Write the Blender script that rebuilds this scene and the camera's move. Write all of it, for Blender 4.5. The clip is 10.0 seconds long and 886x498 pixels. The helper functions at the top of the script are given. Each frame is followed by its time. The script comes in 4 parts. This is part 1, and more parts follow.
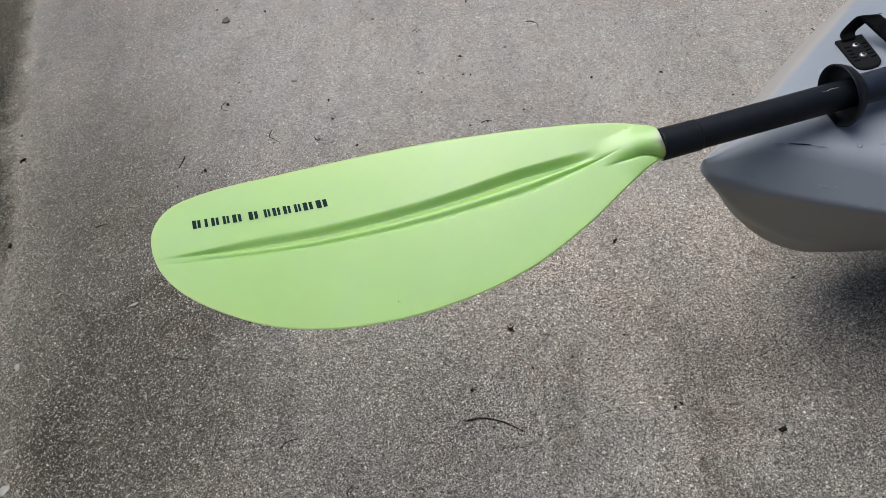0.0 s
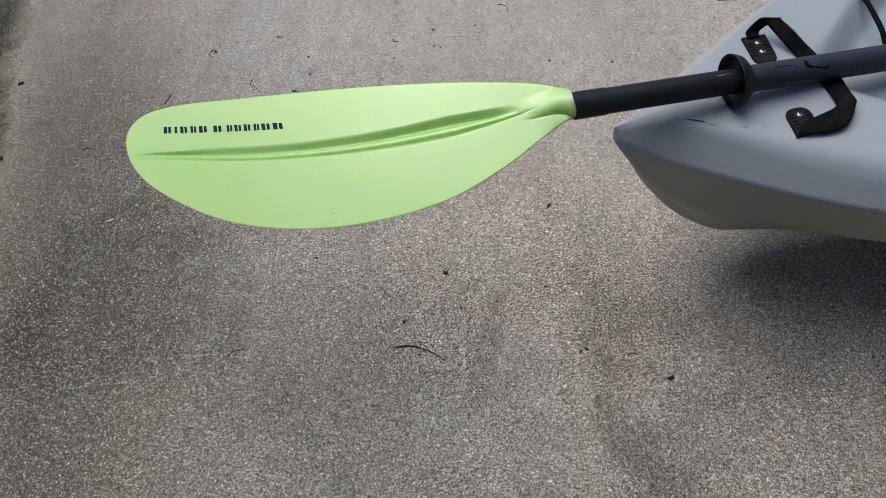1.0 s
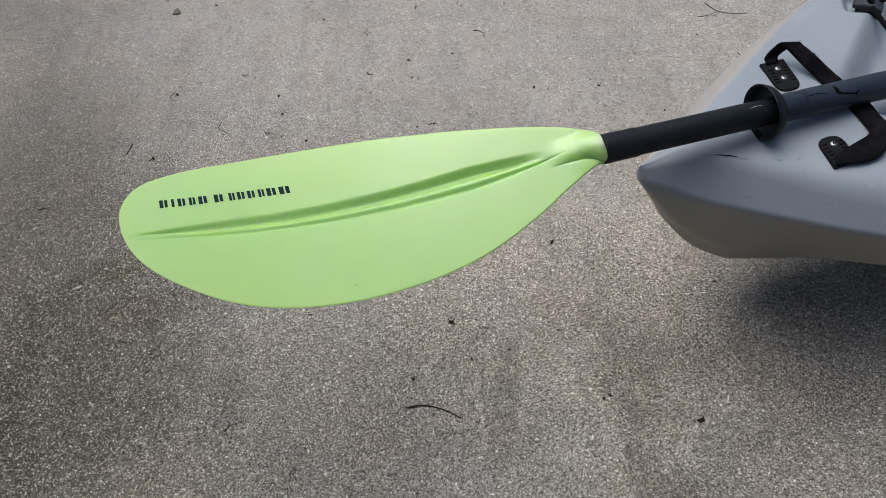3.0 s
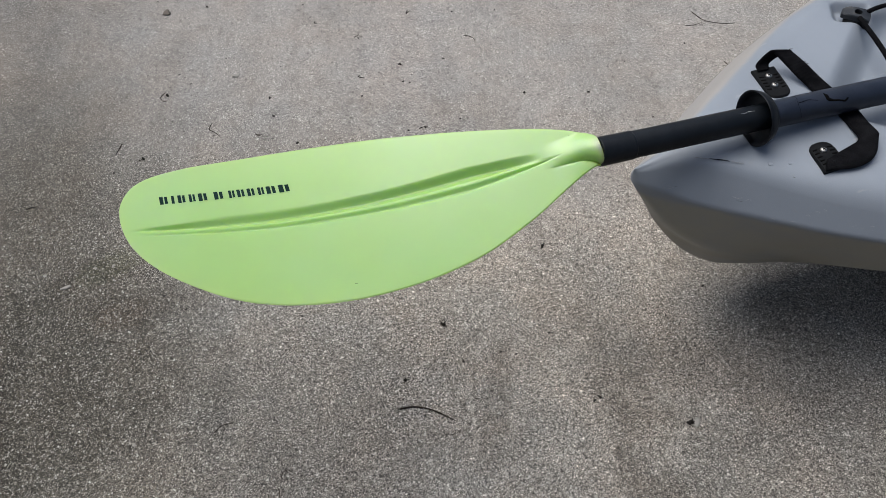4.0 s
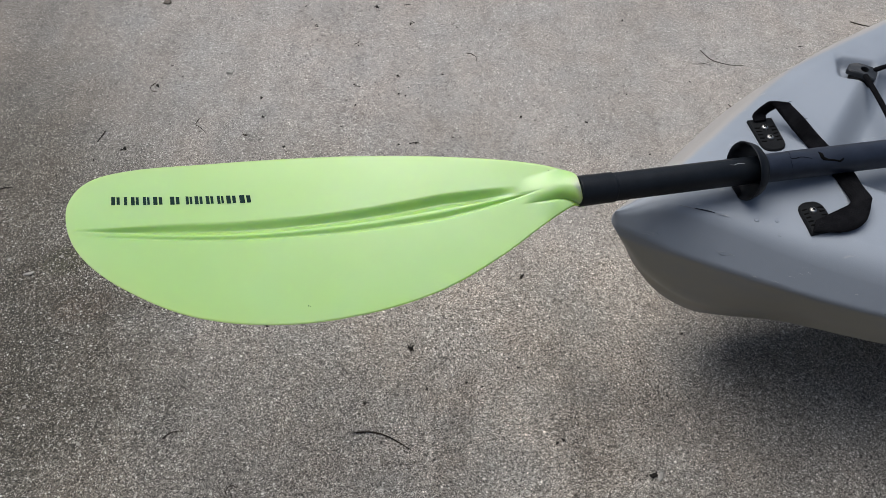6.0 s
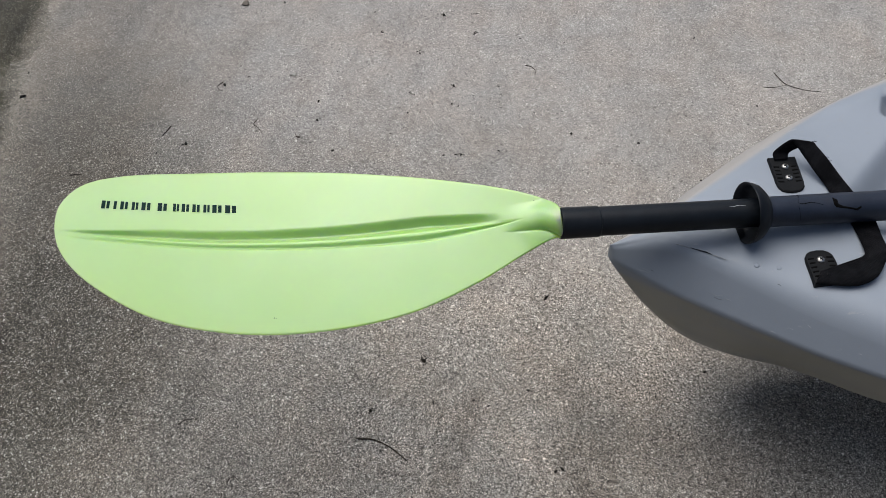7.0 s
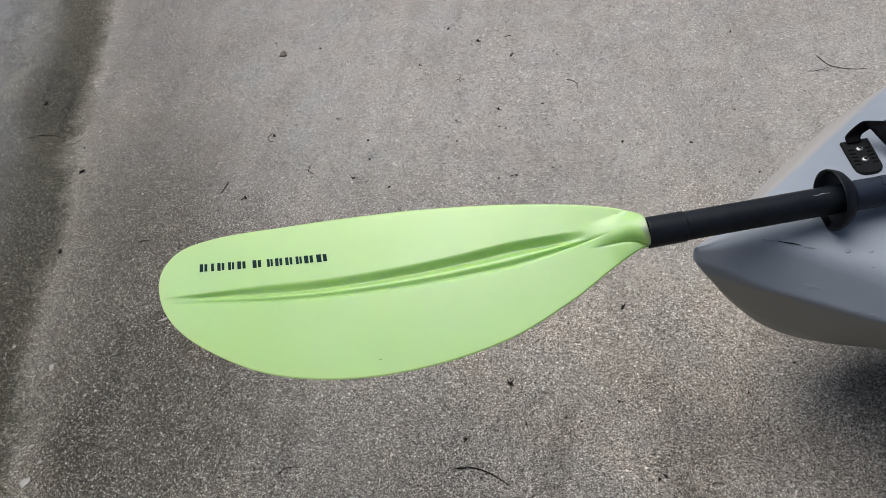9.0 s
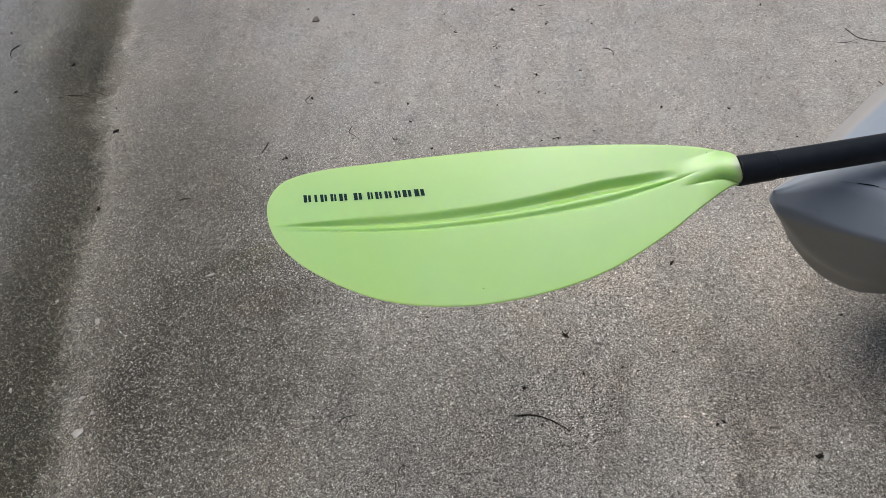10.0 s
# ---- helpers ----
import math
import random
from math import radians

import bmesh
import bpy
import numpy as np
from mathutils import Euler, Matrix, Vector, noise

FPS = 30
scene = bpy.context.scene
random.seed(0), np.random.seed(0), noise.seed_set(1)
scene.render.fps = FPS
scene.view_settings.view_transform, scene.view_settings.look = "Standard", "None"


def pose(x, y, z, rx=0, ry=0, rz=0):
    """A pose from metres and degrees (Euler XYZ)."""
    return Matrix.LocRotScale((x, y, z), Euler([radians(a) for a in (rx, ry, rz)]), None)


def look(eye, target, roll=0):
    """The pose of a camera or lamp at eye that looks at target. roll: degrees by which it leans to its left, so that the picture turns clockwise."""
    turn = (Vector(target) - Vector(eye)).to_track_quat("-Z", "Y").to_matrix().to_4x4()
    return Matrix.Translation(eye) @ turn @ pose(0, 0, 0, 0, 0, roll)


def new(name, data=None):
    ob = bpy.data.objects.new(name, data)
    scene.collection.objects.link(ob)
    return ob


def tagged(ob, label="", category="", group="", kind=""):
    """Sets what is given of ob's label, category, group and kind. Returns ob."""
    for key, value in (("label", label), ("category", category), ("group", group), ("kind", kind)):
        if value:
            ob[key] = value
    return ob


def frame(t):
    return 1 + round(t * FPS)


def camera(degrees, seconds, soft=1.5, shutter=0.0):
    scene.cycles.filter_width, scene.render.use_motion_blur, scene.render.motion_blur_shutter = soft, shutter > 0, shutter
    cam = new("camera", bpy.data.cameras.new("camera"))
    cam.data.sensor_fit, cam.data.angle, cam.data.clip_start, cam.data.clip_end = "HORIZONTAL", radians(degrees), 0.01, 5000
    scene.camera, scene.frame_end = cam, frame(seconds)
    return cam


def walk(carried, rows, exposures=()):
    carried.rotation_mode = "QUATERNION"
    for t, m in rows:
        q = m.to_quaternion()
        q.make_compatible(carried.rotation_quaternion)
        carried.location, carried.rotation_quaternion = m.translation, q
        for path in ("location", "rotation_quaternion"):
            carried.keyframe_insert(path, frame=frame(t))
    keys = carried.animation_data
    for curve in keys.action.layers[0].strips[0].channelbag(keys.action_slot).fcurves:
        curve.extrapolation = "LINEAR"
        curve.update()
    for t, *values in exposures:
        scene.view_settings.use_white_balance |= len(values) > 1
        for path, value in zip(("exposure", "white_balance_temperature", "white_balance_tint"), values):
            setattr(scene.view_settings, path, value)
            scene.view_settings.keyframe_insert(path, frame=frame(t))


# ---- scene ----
# camera and walk
cam = camera(55.7, 10.0, 0.7)
PATH = [
    (0, (-0.0140, 0.0280, 1.0510), (-0.2589, 1.1468, -0.5886), -14.50),
    (0.1, (0.0048, 0.0033, 1.0550), (-0.2216, 1.0950, -0.6054), -10.86),
    (0.2, (0.0243, -0.0219, 1.0562), (-0.1983, 1.0641, -0.6084), -8.15),
    (0.3, (0.0337, -0.0394, 1.0644), (-0.1805, 1.0421, -0.6043), -5.93),
    (0.4, (0.0454, -0.0524, 1.0755), (-0.1608, 1.0343, -0.5908), -4.62),
    (0.5, (0.0570, -0.0690, 1.0900), (-0.1510, 1.0318, -0.5668), -4.30),
    (0.7, (0.0743, -0.0906, 1.1056), (-0.1345, 1.0160, -0.5472), -5.36),
    (1, (0.0630, -0.1060, 1.1120), (-0.1510, 1.0062, -0.5364), -7.50),
    (1.2, (0.0429, -0.0949, 1.1071), (-0.1773, 1.0240, -0.5360), -8.89),
    (1.5, (-0.0050, -0.0670, 1.0940), (-0.2230, 1.0480, -0.5520), -9.40),
    (1.7, (-0.0313, -0.0407, 1.0883), (-0.2215, 1.0815, -0.5563), -8.88),
    (2, (-0.0500, -0.0270, 1.0720), (-0.1620, 1.0931, -0.5811), -5.90),
    (2.2, (-0.0489, -0.0188, 1.0761), (-0.1412, 1.1005, -0.5787), -4.81),
    (2.5, (-0.0380, -0.0160, 1.0900), (-0.1230, 1.1158, -0.5567), -5.30),
    (2.7, (-0.0377, -0.0152, 1.0860), (-0.1169, 1.1176, -0.5604), -5.34),
    (3.8, (-0.0533, -0.0259, 1.0854), (-0.0796, 1.1190, -0.5544), -3.34),
    (4, (-0.0600, -0.0270, 1.0860), (-0.0760, 1.1224, -0.5506), -2.40),
    (4.2, (-0.0669, -0.0268, 1.0835), (-0.0773, 1.1265, -0.5505), -1.39),
    (4.5, (-0.0760, -0.0240, 1.0830), (-0.0720, 1.1343, -0.5474), 0.30),
    (4.8, (-0.0756, -0.0137, 1.0746), (-0.0572, 1.1471, -0.5540), 1.71),
    (5, (-0.0810, -0.0090, 1.0710), (-0.0510, 1.1550, -0.5551), 2.90),
    (5.2, (-0.0766, -0.0017, 1.0637), (-0.0382, 1.1616, -0.5628), 3.45),
    (5.5, (-0.0760, -0.0020, 1.0630), (-0.0290, 1.1648, -0.5607), 4.00),
    (5.7, (-0.0620, 0.0010, 1.0630), (-0.0160, 1.1689, -0.5599), 4.10),
    (6.8, (0.1060, 0.0530, 1.0930), (-0.2140, 1.1699, -0.5349), -5.00),
    (7, (0.1270, 0.0560, 1.0860), (-0.1930, 1.1700, -0.5439), -5.10),
    (7.2, (0.1402, 0.0557, 1.0995), (-0.1852, 1.1676, -0.5307), -5.99),
    (7.5, (0.1550, 0.0540, 1.1290), (-0.1950, 1.1731, -0.4912), -9.20),
    (7.7, (0.1646, 0.0578, 1.1417), (-0.2089, 1.1830, -0.4690), -12.98),
    (8, (0.1570, 0.0440, 1.1460), (-0.2290, 1.1859, -0.4499), -14.50),
    (8.2, (0.1549, 0.0463, 1.1349), (-0.2388, 1.1846, -0.4618), -14.97),
    (8.5, (0.1480, 0.0430, 1.1140), (-0.2439, 1.1836, -0.4814), -14.90),
    (8.7, (0.1316, 0.0435, 1.1087), (-0.2674, 1.1807, -0.4875), -15.16),
    (9, (0.0690, 0.0450, 1.1060), (-0.3260, 1.1880, -0.4870), -14.40),
    (9.2, (0.0217, 0.0542, 1.1016), (-0.3725, 1.1988, -0.4904), -14.37),
    (9.5, (-0.0370, 0.0330, 1.0860), (-0.3940, 1.1910, -0.5051), -13.20),
    (9.7, (-0.0634, 0.0274, 1.0756), (-0.3837, 1.1770, -0.5294), -12.58),
    (10, (-0.0650, -0.0370, 1.1000), (-0.3719, 1.1138, -0.5067), -10.50),
]
EXPOSURES = [(0.0, 0.0, 6400, 8), (10.0, 0.0, 6400, 8)]
walk(cam, [(t, look(eye, target, roll)) for t, eye, target, roll in PATH], EXPOSURES)

# ---- world and light ----
SUN_ELEVATION, SUN_AZIMUTH = radians(66), radians(-45)   # azimuth from +y towards +x
world = bpy.data.worlds.new("overcast_sky")
scene.world = world
world.use_nodes = True
wn = world.node_tree
sky = wn.nodes.new("ShaderNodeTexSky")
sky.sky_type, sky.sun_disc = "NISHITA", False
sky.sun_elevation, sky.sun_rotation = SUN_ELEVATION, SUN_AZIMUTH
sky.air_density, sky.dust_density, sky.ozone_density = 1.0, 4.0, 1.5
wn.links.new(sky.outputs[0], wn.nodes["Background"].inputs[0])
wn.nodes["Background"].inputs[1].default_value = 0.115

sun_data = bpy.data.lights.new("sun", "SUN")
sun_data.energy, sun_data.angle, sun_data.color = 3.15, radians(58), (0.955, 0.950, 0.930)
sun = new("sun", sun_data)
sun_dir = Vector((math.sin(SUN_AZIMUTH) * math.cos(SUN_ELEVATION), math.cos(SUN_AZIMUTH) * math.cos(SUN_ELEVATION), math.sin(SUN_ELEVATION)))
sun.matrix_world = look(sun_dir * 20, (0, 0, 0))


# ---- materials ----
class Nodes:
    """Short hand for building a material's node tree."""

    def __init__(self, name):
        self.mat = bpy.data.materials.new(name)
        self.mat.use_nodes = True
        self.tree = self.mat.node_tree
        self.bsdf = self.tree.nodes["Principled BSDF"]
        self.coord = self.tree.nodes.new("ShaderNodeTexCoord").outputs["Object"]

    def set(self, socket, value):
        if isinstance(value, bpy.types.NodeSocket):
            self.tree.links.new(value, socket)
        elif value is not None:
            socket.default_value = value

    def node(self, kind, inputs=(), **settings):
        n = self.tree.nodes.new(kind)
        for key, value in settings.items():
            setattr(n, key, value)
        for key, value in dict(inputs).items():
            self.set(n.inputs[key], value)
        return n

    def noise(self, scale, detail=4.0, rough=0.55, vector=None, distort=0.0):
        return self.node("ShaderNodeTexNoise", {"Vector": vector or self.coord, "Scale": scale, "Detail": detail, "Roughness": rough, "Distortion": distort}).outputs["Fac"]

    def voronoi(self, scale, out="Color", vector=None, flat=False):
        return self.node("ShaderNodeTexVoronoi", {"Vector": vector or self.coord, "Scale": scale}, voronoi_dimensions="2D" if flat else "3D").outputs[out]

    def math(self, op, a, b=0.0, c=0.0, clamp=False):
        return self.node("ShaderNodeMath", {0: a, 1: b, 2: c}, operation=op, use_clamp=clamp).outputs[0]

    def ramp(self, fac, stops, smooth=False):
        r = self.node("ShaderNodeValToRGB", {"Fac": fac})
        r.color_ramp.interpolation = "EASE" if smooth else "LINEAR"
        el = r.color_ramp.elements
        while len(el) < len(stops):
            el.new(0.5)
        for e, (pos, col) in zip(el, stops):
            e.position = pos
            e.color = (col, col, col, 1) if isinstance(col, (int, float)) else (*col, 1)
        return r.outputs[0]

    def span(self, value, a, b, c=0.0, d=1.0):
        return self.node("ShaderNodeMapRange", {0: value, 1: a, 2: b, 3: c, 4: d}, interpolation_type="SMOOTHSTEP").outputs[0]

    def mix(self, fac, a, b, blend="MIX"):
        n = self.node("ShaderNodeMix", data_type="RGBA", blend_type=blend)
        for socket, value in ((n.inputs[0], fac), (n.inputs[6], a), (n.inputs[7], b)):
            if isinstance(value, tuple) and len(value) == 3:
                value = (*value, 1)
            self.set(socket, value)
        return n.outputs[2]

    def bump(self, height, strength, distance, normal=None):
        n = self.node("ShaderNodeBump", {"Height": height, "Strength": strength, "Distance": distance})
        if normal:
            self.set(n.inputs["Normal"], normal)
        return n.outputs[0]

    def done(self, color=None, rough=0.5, normal=None, metal=0.0, spec=0.5, **more):
        b = self.bsdf.inputs
        if isinstance(color, tuple) and len(color) == 3:
            color = (*color, 1)
        self.set(b["Base Color"], color)
        self.set(b["Roughness"], rough)
        self.set(b["Metallic"], metal)
        self.set(b["Specular IOR Level"], spec)
        if normal:
            self.set(b["Normal"], normal)
        for key, value in more.items():
            self.set(b[key.replace("_", " ")], value)
        return self.mat


def concrete_material():
    m = Nodes("concrete")
    xyz = m.node("ShaderNodeSeparateXYZ", {0: m.coord})
    x, y = xyz.outputs[0], xyz.outputs[1]
    wob = m.math("SUBTRACT", m.noise(3.2, 5), 0.5)

    def tint(col, fac, by):
        return m.mix(fac, col, m.mix(1.0, col, by, "MULTIPLY"))

    def blob(cx, cy, rx, ry, ragged=1.2, turn=0.0):
        """A ragged-edged mask of about that size, for stains and tone patches."""
        c, s = math.cos(radians(turn)), math.sin(radians(turn))
        px, py = m.math("SUBTRACT", x, cx), m.math("SUBTRACT", y, cy)
        u = m.math("DIVIDE", m.math("ADD", m.math("MULTIPLY", px, c), m.math("MULTIPLY", py, s)), rx)
        v = m.math("DIVIDE", m.math("SUBTRACT", m.math("MULTIPLY", py, c), m.math("MULTIPLY", px, s)), ry)
        r2 = m.math("ADD", m.math("MULTIPLY", u, u), m.math("MULTIPLY", v, v))
        return m.span(m.math("ADD", r2, m.math("MULTIPLY", ragwob, ragged)), 1.2, 0.1, 0.0, 1.0)

    ragwob = m.math("ADD", wob, m.math("MULTIPLY", m.math("SUBTRACT", m.noise(19.0, 4, 0.6), 0.5), 0.9))
    # broad tone of the slab: mottling, brushed streaks, stains; a colour that multiplies the grains
    patch = m.noise(5.5, 6, 0.62)
    calm = m.span(y, 1.20, 0.80, 0.55, 1.0)
    tone = m.mix(calm, (1.0, 1.0, 1.0), m.ramp(patch, [(0.30, (0.80, 0.793, 0.778)), (0.5, (1.0, 1.0, 1.0)), (0.72, (1.12, 1.108, 1.09))]))
    tone = m.mix(1.0, tone, m.ramp(m.noise(9.0, 3), [(0.35, (0.985, 1.0, 0.995)), (0.65, (1.035, 1.0, 0.955))]), "MULTIPLY")
    tone = m.mix(1.0, tone, m.ramp(m.noise(30.0, 5, 0.65), [(0.30, 0.87), (0.5, 1.0), (0.70, 1.08)]), "MULTIPLY")
    tone = m.mix(m.span(y, 1.15, 0.70, 0.30, 0.65), tone, m.mix(1.0, tone, m.ramp(m.noise(120.0, 4, 0.7), [(0.34, 0.70), (0.5, 1.0), (0.66, 1.15)]), "MULTIPLY"))
    along = m.node("ShaderNodeMapping", {"Vector": m.coord, "Rotation": (0, 0, radians(-13)), "Scale": (1.0, 0.22, 1.0)}).outputs[0]
    tone = m.mix(1.0, tone, m.ramp(m.noise(21.0, 4, 0.6, along), [(0.32, 0.89), (0.5, 1.0), (0.70, 1.06)]), "MULTIPLY")
    # paler and slightly bluer with growing y
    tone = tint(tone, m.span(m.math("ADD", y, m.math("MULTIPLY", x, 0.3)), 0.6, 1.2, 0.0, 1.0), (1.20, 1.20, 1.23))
    # old run-off streak with algae on one side and dirt on the other
    q = m.math("ADD", m.math("ADD", x, 0.78), m.math("MULTIPLY", m.math("SUBTRACT", y, 0.31), 0.24))
    q = m.math("ADD", q, m.math("ADD", m.math("MULTIPLY", ragwob, 0.05), m.math("MULTIPLY", m.math("SUBTRACT", m.noise(6.5, 3, 0.6), 0.5), 0.09)))
    q = m.math("ADD", q, m.math("MULTIPLY", m.math("SUBTRACT", m.noise(85.0, 5, 0.75), 0.5), 0.075))
    lin = m.math("DIVIDE", m.math("ADD", q, 0.6), 1.3, clamp=True)
    left = m.ramp(lin, [(0.0, (0.80, 0.83, 0.89)), (0.22, (0.60, 0.63, 0.67)), (0.33, (0.34, 0.35, 0.335)), (0.375, (0.185, 0.182, 0.130)), (0.425, (0.165, 0.16, 0.100)), (0.447, (0.55, 0.535, 0.47)), (0.462, (0.90, 0.88, 0.83)), (0.485, (0.77, 0.76, 0.735)), (0.56, (0.79, 0.78, 0.765)), (0.63, (0.88, 0.87, 0.855)), (0.75, (1.0, 1.0, 1.0)), (0.95, (1.14, 1.13, 1.12))])
    right = m.ramp(lin, [(0.455, (1.0, 1.0, 1.0)), (0.490, (0.90, 0.88, 0.84)), (0.525, (0.58, 0.565, 0.525)), (0.56, (0.53, 0.52, 0.48)), (0.62, (0.56, 0.55, 0.51)), (0.70, (0.75, 0.74, 0.71)), (0.82, (0.98, 0.98, 0.98))])
    tone = m.mix(1.0, tone, left, "MULTIPLY")
    low = m.span(m.math("ADD", y, m.math("MULTIPLY", wob, 0.5)), 1.30, 0.75, 0.30, 1.0)
    tone = m.mix(low, tone, m.mix(1.0, tone, right, "MULTIPLY"))
    # the pale streak comes and goes along its length
    seen = m.ramp(m.math("ADD", y, m.math("MULTIPLY", wob, 0.12)), [(0.40, 1.0), (0.52, 0.55), (0.70, 0.50), (0.88, 0.45), (1.0, 0.80), (1.12, 0.9)], True)
    fill = m.math("MULTIPLY", m.span(m.math("ABSOLUTE", m.math("SUBTRACT", q, 0.012)), 0.075, 0.02, 0.0, 1.0), m.math("SUBTRACT", 1.0, seen))
    tone = tint(tone, fill, (0.70, 0.695, 0.67))
    # a fainter run-off line further along the slab, with dark specks beside it
    edge = m.math("MULTIPLY", m.span(q, 0.945, 0.965), m.span(q, 1.22, 0.98, 0.0, 1.0))
    edge = m.math("MULTIPLY", m.math("MULTIPLY", edge, m.span(y, 0.68, 0.50, 0.0, 1.0)), m.span(m.noise(14.0, 4, 0.6), 0.32, 0.60, 0.2, 1.0))
    # strength raised so the stain also paints in some of the kayak's shade
    tone = tint(tone, m.math("MULTIPLY", edge, 0.80), (0.50, 0.49, 0.475))
    # a paler stretch round the bow, the dark dirt field in the low corner, smaller blots and tone patches
    tone = tint(tone, blob(0.12, 0.66, 0.34, 0.32, 1.2), (1.22, 1.19, 1.16))
    dirt = m.math("MULTIPLY", blob(-0.63, 0.55, 0.25, 0.20, 1.5), m.span(m.noise(16.0, 5, 0.65), 0.30, 0.62, 0.35, 1.0))
    tone = tint(tone, m.math("MULTIPLY", dirt, 0.82), (0.40, 0.385, 0.345))
    for cx, cy, rx, ry, turn, by in (
            (0.08, 0.40, 0.28, 0.17, 0, (1.27, 1.26, 1.25)), (0.00, 0.47, 0.025, 0.12, -10, (0.80, 0.79, 0.78)), (-0.56, 0.63, 0.05, 0.03, 20, (0.97, 0.90, 0.86)),
            (-0.74, 0.45, 0.05, 0.10, 0, (0.74, 0.73, 0.70)), (-0.30, 0.44, 0.26, 0.17, 10, (0.83, 0.825, 0.82)), (-0.60, 0.72, 0.06, 0.03, 30, (0.86, 0.92, 0.80)), (-1.02, 1.17, 0.05, 0.09, 15, (0.66, 0.66, 0.63)), (-1.15, 1.27, 0.06, 0.05, 0, (0.70, 0.71, 0.69)),
            (-0.90, 1.20, 0.06, 0.12, 12, (1.12, 1.11, 1.10)), (-1.10, 1.19, 0.08, 0.10, 10, (0.66, 0.65, 0.59)), (-1.09, 1.35, 0.06, 0.09, 10, (0.82, 0.81, 0.78)), (-1.21, 1.26, 0.04, 0.06, 0, (1.30, 1.29, 1.22)), (-1.245, 1.46, 0.05, 0.15, 14, (1.40, 1.38, 1.36)), (-0.95, 0.48, 0.075, 0.24, 14, (0.66, 0.64, 0.55)), (-0.72, 0.40, 0.10, 0.14, 14, (0.86, 0.85, 0.82))):
        tone = tint(tone, blob(cx, cy, rx, ry, 1.0, turn), by)
    # sand and small chips in cement paste, more worn out of the paste towards the low side
    worn = m.span(m.math("ADD", m.math("ADD", y, m.math("MULTIPLY", x, 0.12)), m.math("MULTIPLY", wob, 0.7)), 1.12, 0.55, 0.0, 1.0)
    shift = m.node("ShaderNodeTexNoise", {"Vector": m.coord, "Scale": 330.0, "Detail": 2.0}).outputs["Color"]
    bend = m.node("ShaderNodeVectorMath", {0: m.coord, 1: m.mix(1.0, shift, (0.0024, 0.0024, 0.0), "MULTIPLY")}).outputs[0]
    col = m.ramp(m.noise(540.0, 4, 0.8), [(0.34, (0.030, 0.028, 0.025)), (0.46, (0.145, 0.137, 0.123)), (0.56, (0.245, 0.232, 0.211)), (0.68, (0.38, 0.36, 0.33))])
    pale = 0.0
    for scale, share, size, strength in ((880.0, 0.30, 0.50, 0.85), (560.0, 0.42, 0.47, 0.85), (340.0, 0.74, 0.41, 0.85), (200.0, 0.93, 0.33, 0.80)):
        rnd = m.node("ShaderNodeSeparateColor", {0: m.voronoi(scale, "Color", bend, True)})
        shape = m.span(m.math("SUBTRACT", m.voronoi(scale, "Distance", bend, True), m.math("MULTIPLY", rnd.outputs[2], 0.16)), size, size - 0.13, 0.0, 1.0)
        there = m.math("MULTIPLY", m.math("MULTIPLY", shape, m.math("GREATER_THAN", rnd.outputs[1], share)), strength)
        col = m.mix(there, col, m.ramp(rnd.outputs[0], [(0.0, (0.028, 0.026, 0.023)), (0.20, (0.105, 0.098, 0.087)), (0.50, (0.265, 0.251, 0.226)), (0.80, (0.41, 0.390, 0.353)), (0.93, (0.60, 0.577, 0.527)), (1.0, (0.82, 0.80, 0.75))]))
        light = m.math("MULTIPLY", there, m.span(rnd.outputs[0], 0.70, 0.85))
        pale = m.math("MAXIMUM", pale, light)
    pits = m.math("MULTIPLY", m.math("ADD", 0.62, m.math("MULTIPLY", worn, 0.38)), m.math("MAXIMUM", m.span(m.noise(430.0, 3, 0.8), 0.45, 0.40, 0.0, 0.92), m.span(m.noise(255.0, 3, 0.8), 0.43, 0.385, 0.0, 0.92)))
    col = m.mix(pits, col, (0.022, 0.020, 0.018))
    crisp = m.math("ADD", 0.60, m.math("MULTIPLY", worn, 0.40))
    col = m.mix(crisp, (0.245, 0.233, 0.217), col)
    # dirt sits in the paste and leaves the pale chips showing
    soft = m.mix(m.math("MULTIPLY", pale, 0.85), tone, m.mix(0.46, tone, (1.0, 0.99, 0.96)))
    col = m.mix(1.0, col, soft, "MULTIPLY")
    col = m.mix(1.0, col, (1.012, 0.995, 1.004), "MULTIPLY")
    speck = m.node("ShaderNodeSeparateColor", {0: m.voronoi(95.0)}).outputs[2]
    spd = m.voronoi(95.0, "Distance")
    col = m.mix(m.math("MULTIPLY", m.span(speck, 0.92, 0.93), m.span(spd, 0.22, 0.12, 0.0, 0.6)), col, (0.05, 0.045, 0.04))
    height = m.math("SUBTRACT", m.noise(430.0, 3, 0.75), m.math("MULTIPLY", pits, 0.6))
    n1 = m.bump(height, 0.7, 0.002)
    n2 = m.bump(m.noise(60.0, 4), 0.35, 0.004, n1)
    return m.done(col, m.span(patch, 0.3, 0.7, 0.76, 0.9), n2, spec=0.3)


